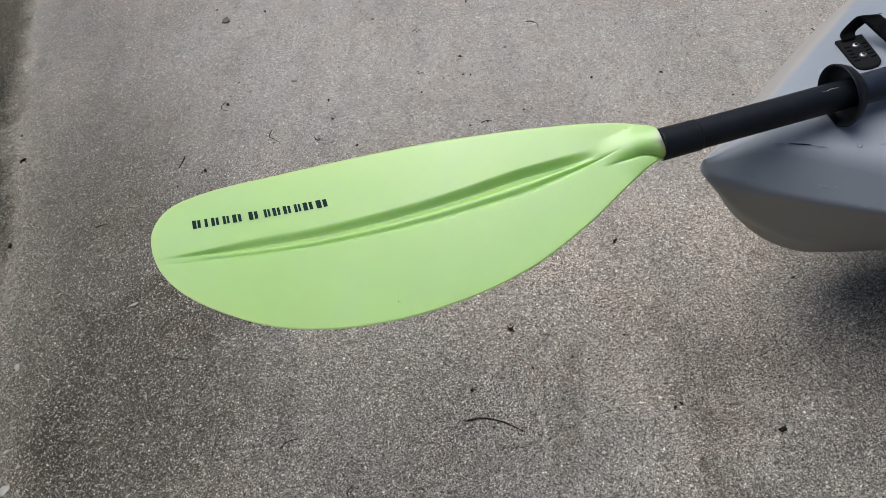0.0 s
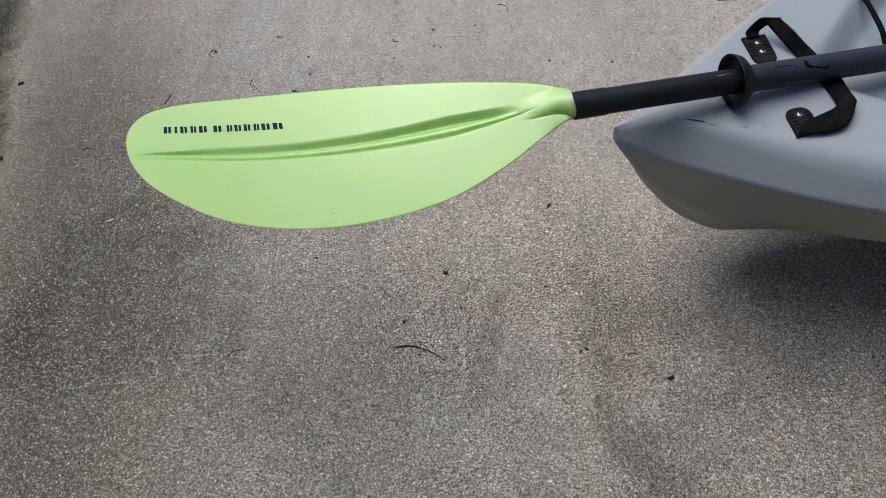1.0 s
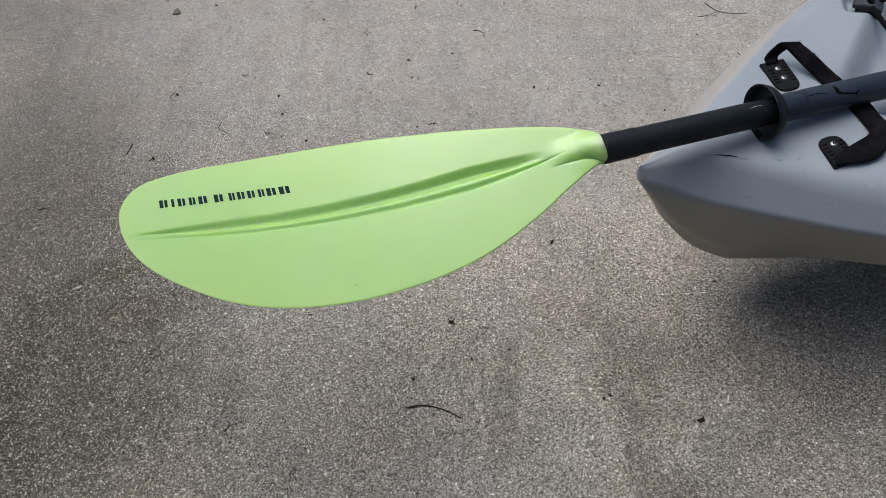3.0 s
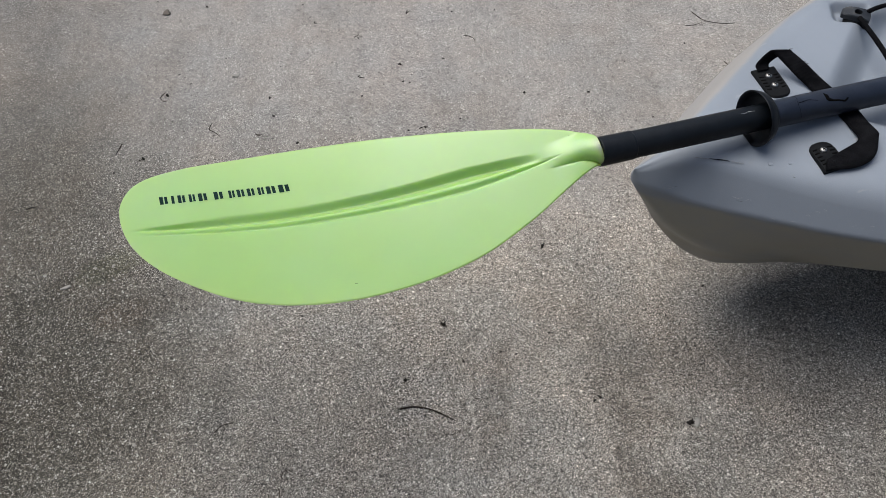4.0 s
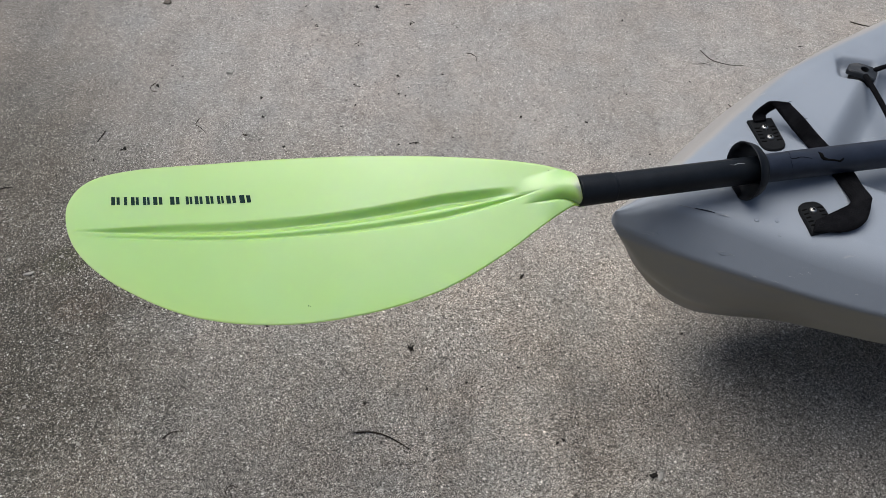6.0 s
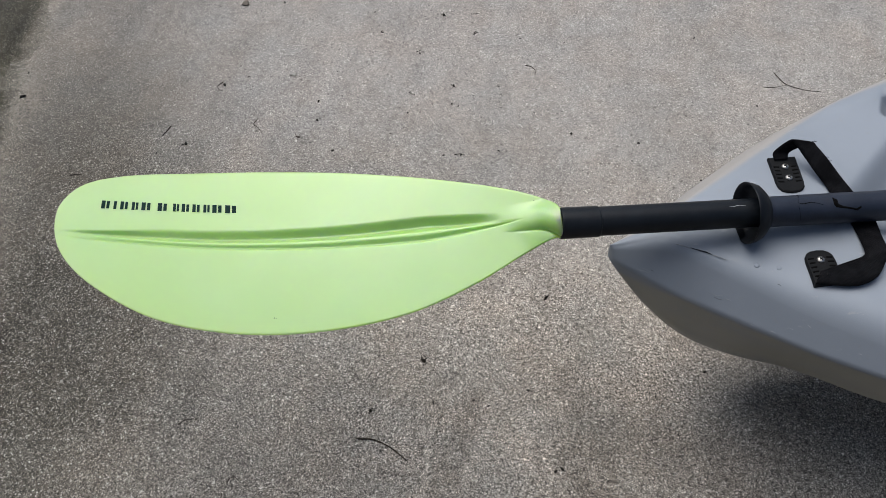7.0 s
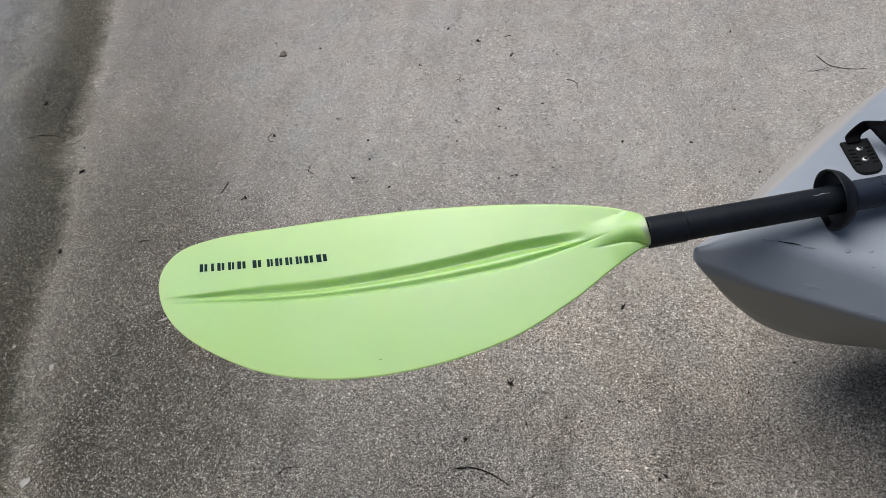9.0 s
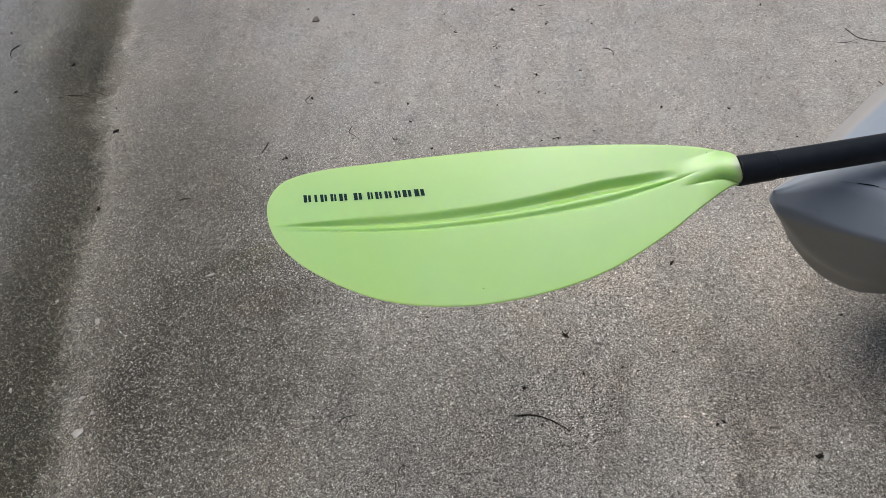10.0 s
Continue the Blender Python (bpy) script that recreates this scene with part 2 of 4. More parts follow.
def blade_material():
    m = Nodes("lime_plastic")
    tone = m.noise(7.0, 4, 0.5)
    col = m.mix(m.span(tone, 0.35, 0.68), (0.258, 0.462, 0.093), (0.280, 0.478, 0.117))
    col = m.mix(m.math("MULTIPLY", m.span(m.noise(4.5, 3, 0.5), 0.50, 0.66), 0.32), col, (0.264, 0.458, 0.040))
    n = m.bump(m.noise(1400.0, 2), 0.08, 0.0003, m.bump(m.noise(40.0, 3), 0.05, 0.001))
    return m.done(col, m.span(m.noise(22.0, 4), 0.3, 0.7, 0.46, 0.52), n, spec=1.0, Coat_Weight=1.0, Coat_IOR=1.66, Coat_Roughness=0.50, Subsurface_Weight=0.9, Subsurface_Radius=(0.010, 0.012, 0.0012), Subsurface_Scale=1.0)


def hull_material():
    m = Nodes("grey_polyethylene")
    tone = m.noise(6.0, 5, 0.55)
    col = m.mix(m.span(tone, 0.3, 0.7), (0.193, 0.214, 0.246), (0.223, 0.246, 0.282))
    scuffs = m.math("MULTIPLY", m.span(m.noise(34.0, 6, 0.72, m.node("ShaderNodeMapping", {"Vector": m.coord, "Scale": (0.4, 2.0, 2.0)}).outputs[0]), 0.63, 0.70), 0.35)
    col = m.mix(scuffs, col, (0.38, 0.38, 0.38))
    dust = m.math("MULTIPLY", m.span(m.noise(120.0, 4, 0.7), 0.55, 0.75), 0.18)
    col = m.mix(dust, col, (0.23, 0.215, 0.19))
    # warm tint below the chine: light bounced off the slab, put into the colour
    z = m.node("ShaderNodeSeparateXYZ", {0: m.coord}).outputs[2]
    bounce_tint = m.math("MULTIPLY", m.span(m.math("ADD", z, m.math("MULTIPLY", m.noise(25.0, 4), 0.012)), 0.310, 0.296, 0.0, 1.0), m.span(m.noise(14.0, 5, 0.65), 0.25, 0.6, 0.45, 0.8))
    col = m.mix(bounce_tint, col, (0.285, 0.265, 0.205))
    xyz = m.node("ShaderNodeSeparateXYZ", {0: m.coord})
    inner = m.math("MINIMUM", m.math("MULTIPLY_ADD", xyz.outputs[0], 0.635, -0.022), m.math("MULTIPLY_ADD", xyz.outputs[0], 0.30, 0.078))
    rim = m.span(m.math("ADD", m.math("SUBTRACT", xyz.outputs[1], inner), m.math("MULTIPLY", m.noise(30.0, 4), 0.006)), -0.003, 0.009)
    rim = m.math("MULTIPLY", rim, m.span(xyz.outputs[1], 0.002, 0.012))
    col = m.mix(m.math("MULTIPLY", rim, 0.75), col, (0.325, 0.295, 0.265))
    n = m.bump(m.noise(900.0, 3, 0.6), 0.18, 0.0006, m.bump(m.noise(18.0, 3), 0.12, 0.004))
    return m.done(col, m.span(tone, 0.3, 0.7, 0.44, 0.58), n, spec=0.45)


def dark_material(name, a, b, rough, grain=500.0, bump=0.25, depth=0.0006, spec=0.4, metal=0.0):
    m = Nodes(name)
    tone = m.noise(45.0, 5, 0.65)
    col = m.mix(m.span(tone, 0.35, 0.7), a, b)
    n = m.bump(m.noise(grain, 3, 0.6), bump, depth)
    return m.done(col, m.span(m.noise(30.0, 4), 0.3, 0.7, rough - 0.06, rough + 0.08), n, spec=spec, metal=metal)


def webbing_material():
    m = Nodes("black_webbing")
    w = m.node("ShaderNodeTexWave", {"Vector": m.coord, "Scale": 260.0, "Distortion": 0.6, "Detail": 1.0}).outputs["Fac"]
    col = m.mix(m.span(m.noise(70.0, 4), 0.4, 0.7), (0.003, 0.003, 0.0038), (0.007, 0.007, 0.0082))
    return m.done(col, 0.8, m.bump(m.math("ADD", w, m.noise(900.0, 2)), 0.5, 0.0006), spec=0.06)


def island_material(name, stops, rough, bump_scale=900.0):
    m = Nodes(name)
    rnd = m.node("ShaderNodeNewGeometry").outputs["Random Per Island"]
    col = m.mix(1.0, m.ramp(rnd, stops), m.ramp(m.noise(400.0, 3), [(0.3, 0.8), (0.7, 1.15)]), "MULTIPLY")
    return m.done(col, rough, m.bump(m.noise(bump_scale, 3), 0.4, 0.0006), spec=0.35)


BLOCK_GREY = dark_material("block_wall_grey", (0.125, 0.13, 0.14), (0.165, 0.17, 0.18), 0.85, 120.0, 0.6, 0.004, 0.3)
CONCRETE = concrete_material()
LIME = blade_material()
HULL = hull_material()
SHAFT = dark_material("black_anodised_shaft", (0.0040, 0.0056, 0.0080), (0.0070, 0.0092, 0.0125), 0.46, spec=0.20)
GRIP = dark_material("dark_shrink_sleeve", (0.0100, 0.0135, 0.0230), (0.0150, 0.0195, 0.0320), 0.42, spec=0.32)
RUBBER = dark_material("black_rubber", (0.0028, 0.0036, 0.0055), (0.0055, 0.0068, 0.0098), 0.44, spec=0.20)
EYELET = dark_material("dark_grey_plastic", (0.015, 0.0165, 0.0195), (0.025, 0.028, 0.032), 0.5, spec=0.35)
PLASTIC = dark_material("black_plastic", (0.0040, 0.0043, 0.0050), (0.0070, 0.0074, 0.0084), 0.6, spec=0.12)
GAP = dark_material("black_gap", (0.002, 0.002, 0.002), (0.004, 0.004, 0.004), 0.9, spec=0.05)
WEBBING = webbing_material()
STEEL = dark_material("stainless_steel", (0.30, 0.29, 0.275), (0.40, 0.385, 0.36), 0.42, 300.0, 0.1, 0.0003, 0.5, 1.0)
INK = dark_material("dark_green_ink", (0.004, 0.020, 0.016), (0.009, 0.030, 0.024), 0.7, spec=0.12)
SCRATCH = dark_material("pale_scratch", (0.22, 0.23, 0.24), (0.36, 0.365, 0.37), 0.6)
TWIG = dark_material("dark_twig", (0.014, 0.011, 0.009), (0.045, 0.034, 0.024), 0.85, 700.0, 0.6, 0.0008, 0.2)
DRYLEAF = dark_material("dark_leaf_bit", (0.010, 0.009, 0.008), (0.035, 0.028, 0.02), 0.85, 600.0, 0.6, 0.0008, 0.2)
PALESTONE = dark_material("pale_stone", (0.25, 0.235, 0.21), (0.38, 0.36, 0.325), 0.8, 500.0, 0.5, 0.001, 0.3)
DARKSTONE = dark_material("dark_stone", (0.10, 0.085, 0.07), (0.17, 0.145, 0.12), 0.85, 400.0, 0.6, 0.001, 0.3)
GRAINS = island_material("aggregate_grains", [(0.0, (0.05, 0.045, 0.04)), (0.25, (0.19, 0.175, 0.155)), (0.6, (0.36, 0.34, 0.305)), (1.0, (0.66, 0.64, 0.59))], 0.7)


# ---- mesh helpers ----
def empty(name, m=None):
    ob = new(name)
    ob.empty_display_size = 0.05
    ob.matrix_world = m or Matrix()
    return ob


def part(name, bm, material, parent=None, label="", smooth=True, m=None):
    """Links a bmesh as one mesh object, under a thing or a part if one is given."""
    me = bpy.data.meshes.new(name)
    bmesh.ops.recalc_face_normals(bm, faces=bm.faces[:])
    for f in bm.faces:
        f.smooth = smooth
    bm.to_mesh(me)
    bm.free()
    me.materials.append(material)
    ob = new(name, me)
    if m:
        ob.matrix_world = m
    if parent:
        ob.parent = parent
    if label:
        ob["label"] = label
    return ob


def spline(xs, ys, x):
    """Smooth interpolation through evenly or unevenly spaced nodes."""
    if x <= xs[0]:
        return ys[0]
    if x >= xs[-1]:
        return ys[-1]
    i = max(k for k in range(len(xs) - 1) if xs[k] <= x)

    def slope(k):
        a, b = max(k - 1, 0), min(k + 1, len(xs) - 1)
        return (ys[b] - ys[a]) / (xs[b] - xs[a])
    h = xs[i + 1] - xs[i]
    t = (x - xs[i]) / h
    return (2 * t**3 - 3 * t**2 + 1) * ys[i] + (t**3 - 2 * t**2 + t) * h * slope(i) + (3 * t**2 - 2 * t**3) * ys[i + 1] + (t**3 - t**2) * h * slope(i + 1)


def step(x, a, b):
    t = min(1.0, max(0.0, (x - a) / (b - a)))
    return t * t * (3 - 2 * t)


def skin(bm, rows, closed=False, caps=False):
    """Quads between rows of points; closed joins each row's end to its start."""
    vs = [[bm.verts.new(p) for p in row] for row in rows]
    n = len(rows[0])
    for a, b in zip(vs, vs[1:]):
        for j in range(n if closed else n - 1):
            k = (j + 1) % n
            bm.faces.new((a[j], a[k], b[k], b[j]))
    if caps:
        bm.faces.new(vs[0][::-1])
        bm.faces.new(vs[-1])
    return vs


def lathe(profile, n=40):
    """A turned body about x: profile of (x, radius)."""
    bm = bmesh.new()
    dense = [profile[0]]
    for (xa, ra), (xb, rb) in zip(profile, profile[1:]):
        if abs(xb - xa) > 0.02:
            dense += [(xa + (xb - xa) * f, ra + (rb - ra) * f) for f in (0.004 / abs(xb - xa) * 0.3, 0.5, 1 - 0.004 / abs(xb - xa) * 0.3)]
        dense.append((xb, rb))
    profile = dense
    skin(bm, [[(x, r * math.cos(2 * math.pi * k / n), r * math.sin(2 * math.pi * k / n)) for k in range(n)] for x, r in profile], closed=True, caps=True)
    return bm


def tube(points, radius, n=8, taper=0.0, smoothness=6):
    """A round bar along a smooth line through the points; taper thins its far end."""
    pts = [Vector(p) for p in points]
    idx = list(range(len(pts)))
    fine = []
    total = (len(pts) - 1) * smoothness
    for k in range(total + 1):
        x = k / smoothness
        fine.append(Vector([spline(idx, [p[c] for p in pts], x) for c in range(3)]))
    bm = bmesh.new()
    rows = []
    up = Vector((0.13, 0.21, 0.97))
    for k, p in enumerate(fine):
        d = (fine[min(k + 1, total)] - fine[max(k - 1, 0)]).normalized()
        a = d.cross(up).normalized()
        b = a.cross(d)
        f = k / total
        r = radius * (1 - taper * f) * (0.35 if k in (0, total) else 1.0)
        rows.append([p + r * (math.cos(2 * math.pi * j / n) * a + math.sin(2 * math.pi * j / n) * b) for j in range(n)])
    skin(bm, rows, closed=True, caps=True)
    return bm


def ribbon(nodes, thick, sub=8, across=5):
    """A strap through (edge, edge) pairs of points, with thickness."""
    idx = list(range(len(nodes)))
    bm = bmesh.new()
    total = (len(nodes) - 1) * sub
    mid = []
    for k in range(total + 1):
        x = k / sub
        a = Vector([spline(idx, [p[0][c] for p in nodes], x) for c in range(3)])
        b = Vector([spline(idx, [p[1][c] for p in nodes], x) for c in range(3)])
        mid.append((a, b))
    rows = []
    for k, (a, b) in enumerate(mid):
        c0, c1 = mid[max(k - 1, 0)], mid[min(k + 1, total)]
        d = ((c1[0] + c1[1]) - (c0[0] + c0[1])).normalized()
        nrm = d.cross(b - a).normalized() * thick / 2
        ring = [a.lerp(b, j / across) + nrm * (0.5 if j in (0, across) else 1.0) for j in range(across + 1)]
        ring += [a.lerp(b, j / across) - nrm * (0.5 if j in (0, across) else 1.0) for j in range(across, -1, -1)]
        rows.append(ring)
    skin(bm, rows, closed=True, caps=True)
    return bm


def lump(rng, sx, sy, sz, rough=0.25, level=2):
    """An irregular pebble or crumb with its base at z = 0."""
    bm = bmesh.new()
    bmesh.ops.create_icosphere(bm, subdivisions=level, radius=1.0)
    off = Vector((rng.uniform(0, 50), rng.uniform(0, 50), rng.uniform(0, 50)))
    for v in bm.verts:
        k = 1 + rough * noise.noise(v.co * 1.3 + off) + 0.5 * rough * noise.noise(v.co * 3.1 + off)
        v.co = Vector((v.co.x * sx * k, v.co.y * sy * k, (v.co.z * k * 0.9 + 0.7) * sz))
    return bm


# ---- ground ----
bm = bmesh.new()
R0 = 250.0
bmesh.ops.create_grid(bm, x_segments=40, y_segments=40, size=R0)
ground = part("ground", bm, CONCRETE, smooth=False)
tagged(ground, "weathered sandy concrete driveway slab with algae and dirt stains", "concrete ground", kind="structure")

# unseen wall, added only to hold back sky light from the -y side
bm = bmesh.new()
bmesh.ops.create_cube(bm, size=1.0, matrix=pose(0, -1.9, 1.15) @ Matrix.Diagonal((12, 0.25, 2.3, 1)))
wall = part("sky_block_wall", bm, BLOCK_GREY, smooth=False)
tagged(wall, "plain dark grey wall added out of view to block low sky", "wall", kind="structure")

# ---- kayak ----
KAYAK = pose(0.158, 0.608, 0, 0, 0, 16.6)
KL = 3.0
S_NODES = [0.0, 0.002, 0.006, 0.012, 0.025, 0.05, 0.10, 0.15, 0.20, 0.26, 0.32, 0.40, 0.50, 0.70, 1.00, 1.50]
CHINE_W = [0.0006, 0.0070, 0.0110, 0.0150, 0.023, 0.041, 0.077, 0.110, 0.141, 0.172, 0.198, 0.228, 0.258, 0.305, 0.345, 0.370]
SHOULDER_W = [0.0002, 0.0018, 0.0030, 0.0042, 0.0065, 0.0145, 0.0425, 0.0743, 0.1060, 0.142, 0.172, 0.204, 0.236, 0.285, 0.325, 0.350]
# the flank on the -y side is a little fuller than the other
FULLER = [0.0, 0.001, 0.002, 0.003, 0.0045, 0.0035, 0.003, 0.0055, 0.008, 0.011, 0.0105, 0.007, 0.003, 0.0, 0.0, 0.0]
KEEL_Z = [0.311, 0.307, 0.299, 0.287, 0.2624, 0.2107, 0.133, 0.078, 0.0416, 0.0329, 0.0318, 0.0293, 0.0129, 0.002, 0.0, 0.0]
BILGE_W = [0.80, 0.79, 0.785, 0.78, 0.773, 0.679, 0.636, 0.6135, 0.613, 0.810, 0.8986, 0.8825, 0.8476, 0.8166, 0.80, 0.80]
BILGE_Z = [0.20, 0.20, 0.20, 0.205, 0.212, 0.273, 0.356, 0.459, 0.539, 0.647, 0.681, 0.612, 0.587, 0.584, 0.59, 0.59]


def from_end(s):
    return min(s, KL - s)


def chine_z(s):
    return 0.316 - 0.0125 * step(from_end(s), 0.0, 0.08)


def deck_z(s):
    return 0.328 + 0.023 * step(from_end(s), -0.01, 0.07)


def deck_dip(s, w):
    """The foot of the front well and the small pockets of the pad eyes."""
    a = abs(w)
    edge = (s - 0.235) * 0.92 - a
    dip = 0.026 * step(edge, -0.006, 0.052) * step(0.150 - a, -0.02, 0.05) * step(KL - s, 0.3, 0.5)
    u, v = (s - 0.374) * 0.906 + (a - 0.139) * -0.42, (s - 0.374) * 0.42 + (a - 0.139) * 0.906
    dip += 0.013 * step(0.024 - abs(u), -0.005, 0.009) * step(0.018 - abs(v), -0.005, 0.009)
    return dip


def fillet(points, radii, n=5):
    """Rounds the corners of an open polyline, with extra points on its straight runs."""
    corners = [[Vector(points[0])]]
    for i in range(1, len(points) - 1):
        p, a, b = Vector(points[i]), Vector(points[i - 1]), Vector(points[i + 1])
        r = min(radii[i - 1], 0.45 * (a - p).length, 0.45 * (b - p).length)
        s0, s1 = p + (a - p).normalized() * r, p + (b - p).normalized() * r
        corners.append([(1 - t) ** 2 * s0 + 2 * t * (1 - t) * p + t * t * s1 for t in (k / (n - 1) for k in range(n))])
    corners.append([Vector(points[-1])])
    out = []
    for c, d in zip(corners, corners[1:]):
        out += c
        out += [c[-1].lerp(d[0], f) for f in (0.04, 0.5, 0.96)]
    return out + corners[-1]


def half_section(s, fuller=0.0):
    e = from_end(s)
    more = fuller * spline(S_NODES, FULLER, e)
    wc, ws, kz = spline(S_NODES, CHINE_W, e) + more, spline(S_NODES, SHOULDER_W, e) + 0.6 * more, spline(S_NODES, KEEL_Z, e)
    cz, dz = chine_z(s), deck_z(s)
    wl, zl = wc * spline(S_NODES, BILGE_W, e), kz + (cz - kz) * spline(S_NODES, BILGE_Z, e)
    wk, zk = wc * 0.25, kz + (cz - kz) * 0.20 * step(e, 0.0, 0.10) * (1 - 0.75 * step(e, 0.40, 0.70))
    pts = [(0.0, kz), (wk, zk), (wl, zl), (wc, cz), (ws, dz)]
    body = fillet(pts + [(0.0, dz + 0.003)], [0.012, 0.022, 0.0050, 0.008 + 0.016 * step(e, 0.03, 0.22)])[:-4]
    deck0 = body[-1]
    deck = []
    nd = 96
    for k in range(1, nd + 1):
        w = deck0[0] * (1 - k / nd)
        z = deck0[1] + (dz + 0.003 - deck0[1]) * (1 - (w / max(deck0[0], 1e-6)) ** 2)
        deck.append(Vector((w, z)))
    return body + deck


def make_kayak():
    kayak = empty("kayak", KAYAK)
    tagged(kayak, "grey moulded plastic sit-on-top kayak with scuffed bow on the concrete", "kayak")
    stations = [0.0002, 0.0009, 0.002, 0.0035, 0.005, 0.0075] + [0.01 + 0.006 * k for k in range(48)] + [0.30 + 0.0024 * k for k in range(61)]
    x = stations[-1]
    while x < KL - 0.32:
        x += 0.05
        stations.append(x)
    stations += [KL - 0.26, KL - 0.2, KL - 0.15, KL - 0.10, KL - 0.05, KL - 0.025, KL - 0.01, KL - 0.001]
    stations = sorted(set(round(k, 5) for k in stations))
    bm = bmesh.new()
    rows = []
    for s in stations:
        sides = []
        for fuller in (1.0, 0.0):
            sides.append([(p[0], p[1] - (deck_dip(s, p[0]) if p[1] > chine_z(s) + 0.02 else 0.0)) for p in half_section(s, fuller)])
        rows.append([(s, -w, z) for w, z in sides[0]] + [(s, w, z) for w, z in sides[1][-2:0:-1]])
    skin(bm, rows, closed=True, caps=True)
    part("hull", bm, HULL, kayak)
    return kayak


kayak = make_kayak()


def deck_height(s, w):
    e = from_end(s)
    ws = spline(S_NODES, SHOULDER_W, e)
    return deck_z(s) + 0.003 * (1 - (w / ws) ** 2) - deck_dip(s, w)


def make_anchor_plate(parent, c, turn, le, screws):
    """A moulded strap anchor: square outer end, rounded inner end, ridged, with domed screws."""
    bm = bmesh.new()
    hw, th = 0.0152, 0.0032
    outline = [(-hw, le / 2), (hw, le / 2)]
    for k in range(9):
        a = math.pi * k / 8
        outline.append((hw * math.copysign(abs(math.cos(a)) ** 0.8, math.cos(a)), -le / 2 + 0.014 - 0.014 * math.sin(a) ** 0.8))
    skin(bm, [[(x * k, y * k, z) for x, y in outline] for k, z in ((1.0, -0.004), (1.0, th * 0.65), (0.94, th))], closed=True, caps=True)
    m = pose(c[0], c[1], c[2], 0, 0, turn)
    plate = part("anchor_plate", bm, PLASTIC, parent, "black ribbed plastic anchor plate", smooth=False)
    plate.matrix_local = m
    # near-black bars on the surface paint the shade inside the plate's slots
    for sx in (-1, 1):
        for k in range(5):
            bm = bmesh.new()
            bmesh.ops.create_cube(bm, size=1.0, matrix=pose(sx * 0.0095, -0.0105 + 0.0053 * k, th + 0.0001, 0, 0, sx * 6) @ Matrix.Diagonal((0.0062, 0.0019, 0.0006, 1)))
            bmesh.ops.bevel(bm, geom=bm.edges[:], offset=0.0002, segments=1, affect="EDGES")
            part("slot_shade_bar", bm, GAP, plate)
    for y in screws:
        bm = lathe([(0.0, 0.0), (0.0, 0.0041), (0.0008, 0.0041), (0.0019, 0.0032), (0.0026, 0.0016), (0.0026, 0.0008), (0.0014, 0.0006)], 20)
        bmesh.ops.transform(bm, matrix=pose(0, y, th - 0.0002, 0, -90, 0), verts=bm.verts[:])
        part("screw", bm, STEEL, plate, "domed stainless steel screw")
        # black cross on the head in place of its shaded recess
        bm = bmesh.new()
        for r in (20, 110):
            bmesh.ops.create_cube(bm, size=1.0, matrix=pose(0, y, th + 0.0026, 0, 0, r) @ Matrix.Diagonal((0.0042, 0.0009, 0.0006, 1)))
        part("screw_shade_cross", bm, PLASTIC, plate)


ZP = deck_height(0.205, 0.06)
make_anchor_plate(kayak, (0.2065, 0.0550, ZP), -3, 0.051, (-0.0055, 0.0105))
make_anchor_plate(kayak, (0.2035, -0.0692, ZP), 180, 0.042, (-0.0080, 0.0120))

bm = ribbon([
    ((0.1975, 0.0755, ZP + 0.0045), (0.2120, 0.0745, ZP + 0.0045)),
    ((0.1985, 0.0835, ZP + 0.0095), (0.2165, 0.0815, ZP + 0.0095)),
    ((0.2130, 0.0850, ZP + 0.025), (0.2340, 0.0780, ZP + 0.025)),
    ((0.2170, 0.0795, ZP + 0.024), (0.2390, 0.0730, ZP + 0.024)),
    ((0.2245, 0.0657, ZP + 0.017), (0.2476, 0.0567, ZP + 0.019)),
    ((0.2335, 0.0480, ZP + 0.009), (0.2564, 0.0390, ZP + 0.012)),
    ((0.2420, 0.0300, ZP + 0.003), (0.2655, 0.0210, ZP + 0.006)),
    ((0.2500, -0.0110, ZP + 0.002), (0.2760, -0.0120, ZP + 0.003)),
    ((0.2515, -0.0400, ZP + 0.003), (0.2735, -0.0420, ZP + 0.006)),
    ((0.2495, -0.0585, ZP + 0.005), (0.2690, -0.0635, ZP + 0.013)),
    ((0.2440, -0.0640, ZP + 0.006), (0.2660, -0.0700, ZP + 0.012)),
    ((0.2360, -0.0665, ZP + 0.006), (0.2500, -0.0900, ZP + 0.008)),
    ((0.2159, -0.0715, ZP + 0.006), (0.2262, -0.0965, ZP + 0.004)),
    ((0.1980, -0.0760, ZP + 0.005), (0.1885, -0.0890, ZP + 0.004)),
], 0.0022)
part("carry_strap", bm, WEBBING, kayak, "frayed black webbing carry strap folded over")


for a, c in (((0.2335, 0.0785, ZP + 0.0255), (0.2395, 0.0775, ZP + 0.0270)), ((0.2450, 0.0600, ZP + 0.0185), (0.2500, 0.0600, ZP + 0.0185)), ((0.2475, 0.0560, ZP + 0.018), (0.2510, 0.0555, ZP + 0.0185))):
    bm = tube([a, tuple((Vector(a) + Vector(c)) / 2 + Vector((0, 0.0006, 0.0004))), c], 0.0005, 6, 0.5)
    part("loose_thread", bm, WEBBING, kayak, "frayed thread of the strap")
for s, w in ((0.1397, -0.0574), (0.1611, -0.0634)):
    bm = bmesh.new()
    bmesh.ops.create_icosphere(bm, subdivisions=2, radius=1.0, matrix=pose(s, w, deck_height(s, w) - 0.0007) @ Matrix.Diagonal((0.0030, 0.0025, 0.0008, 1)))
    part("moulding_bump", bm, HULL, kayak)


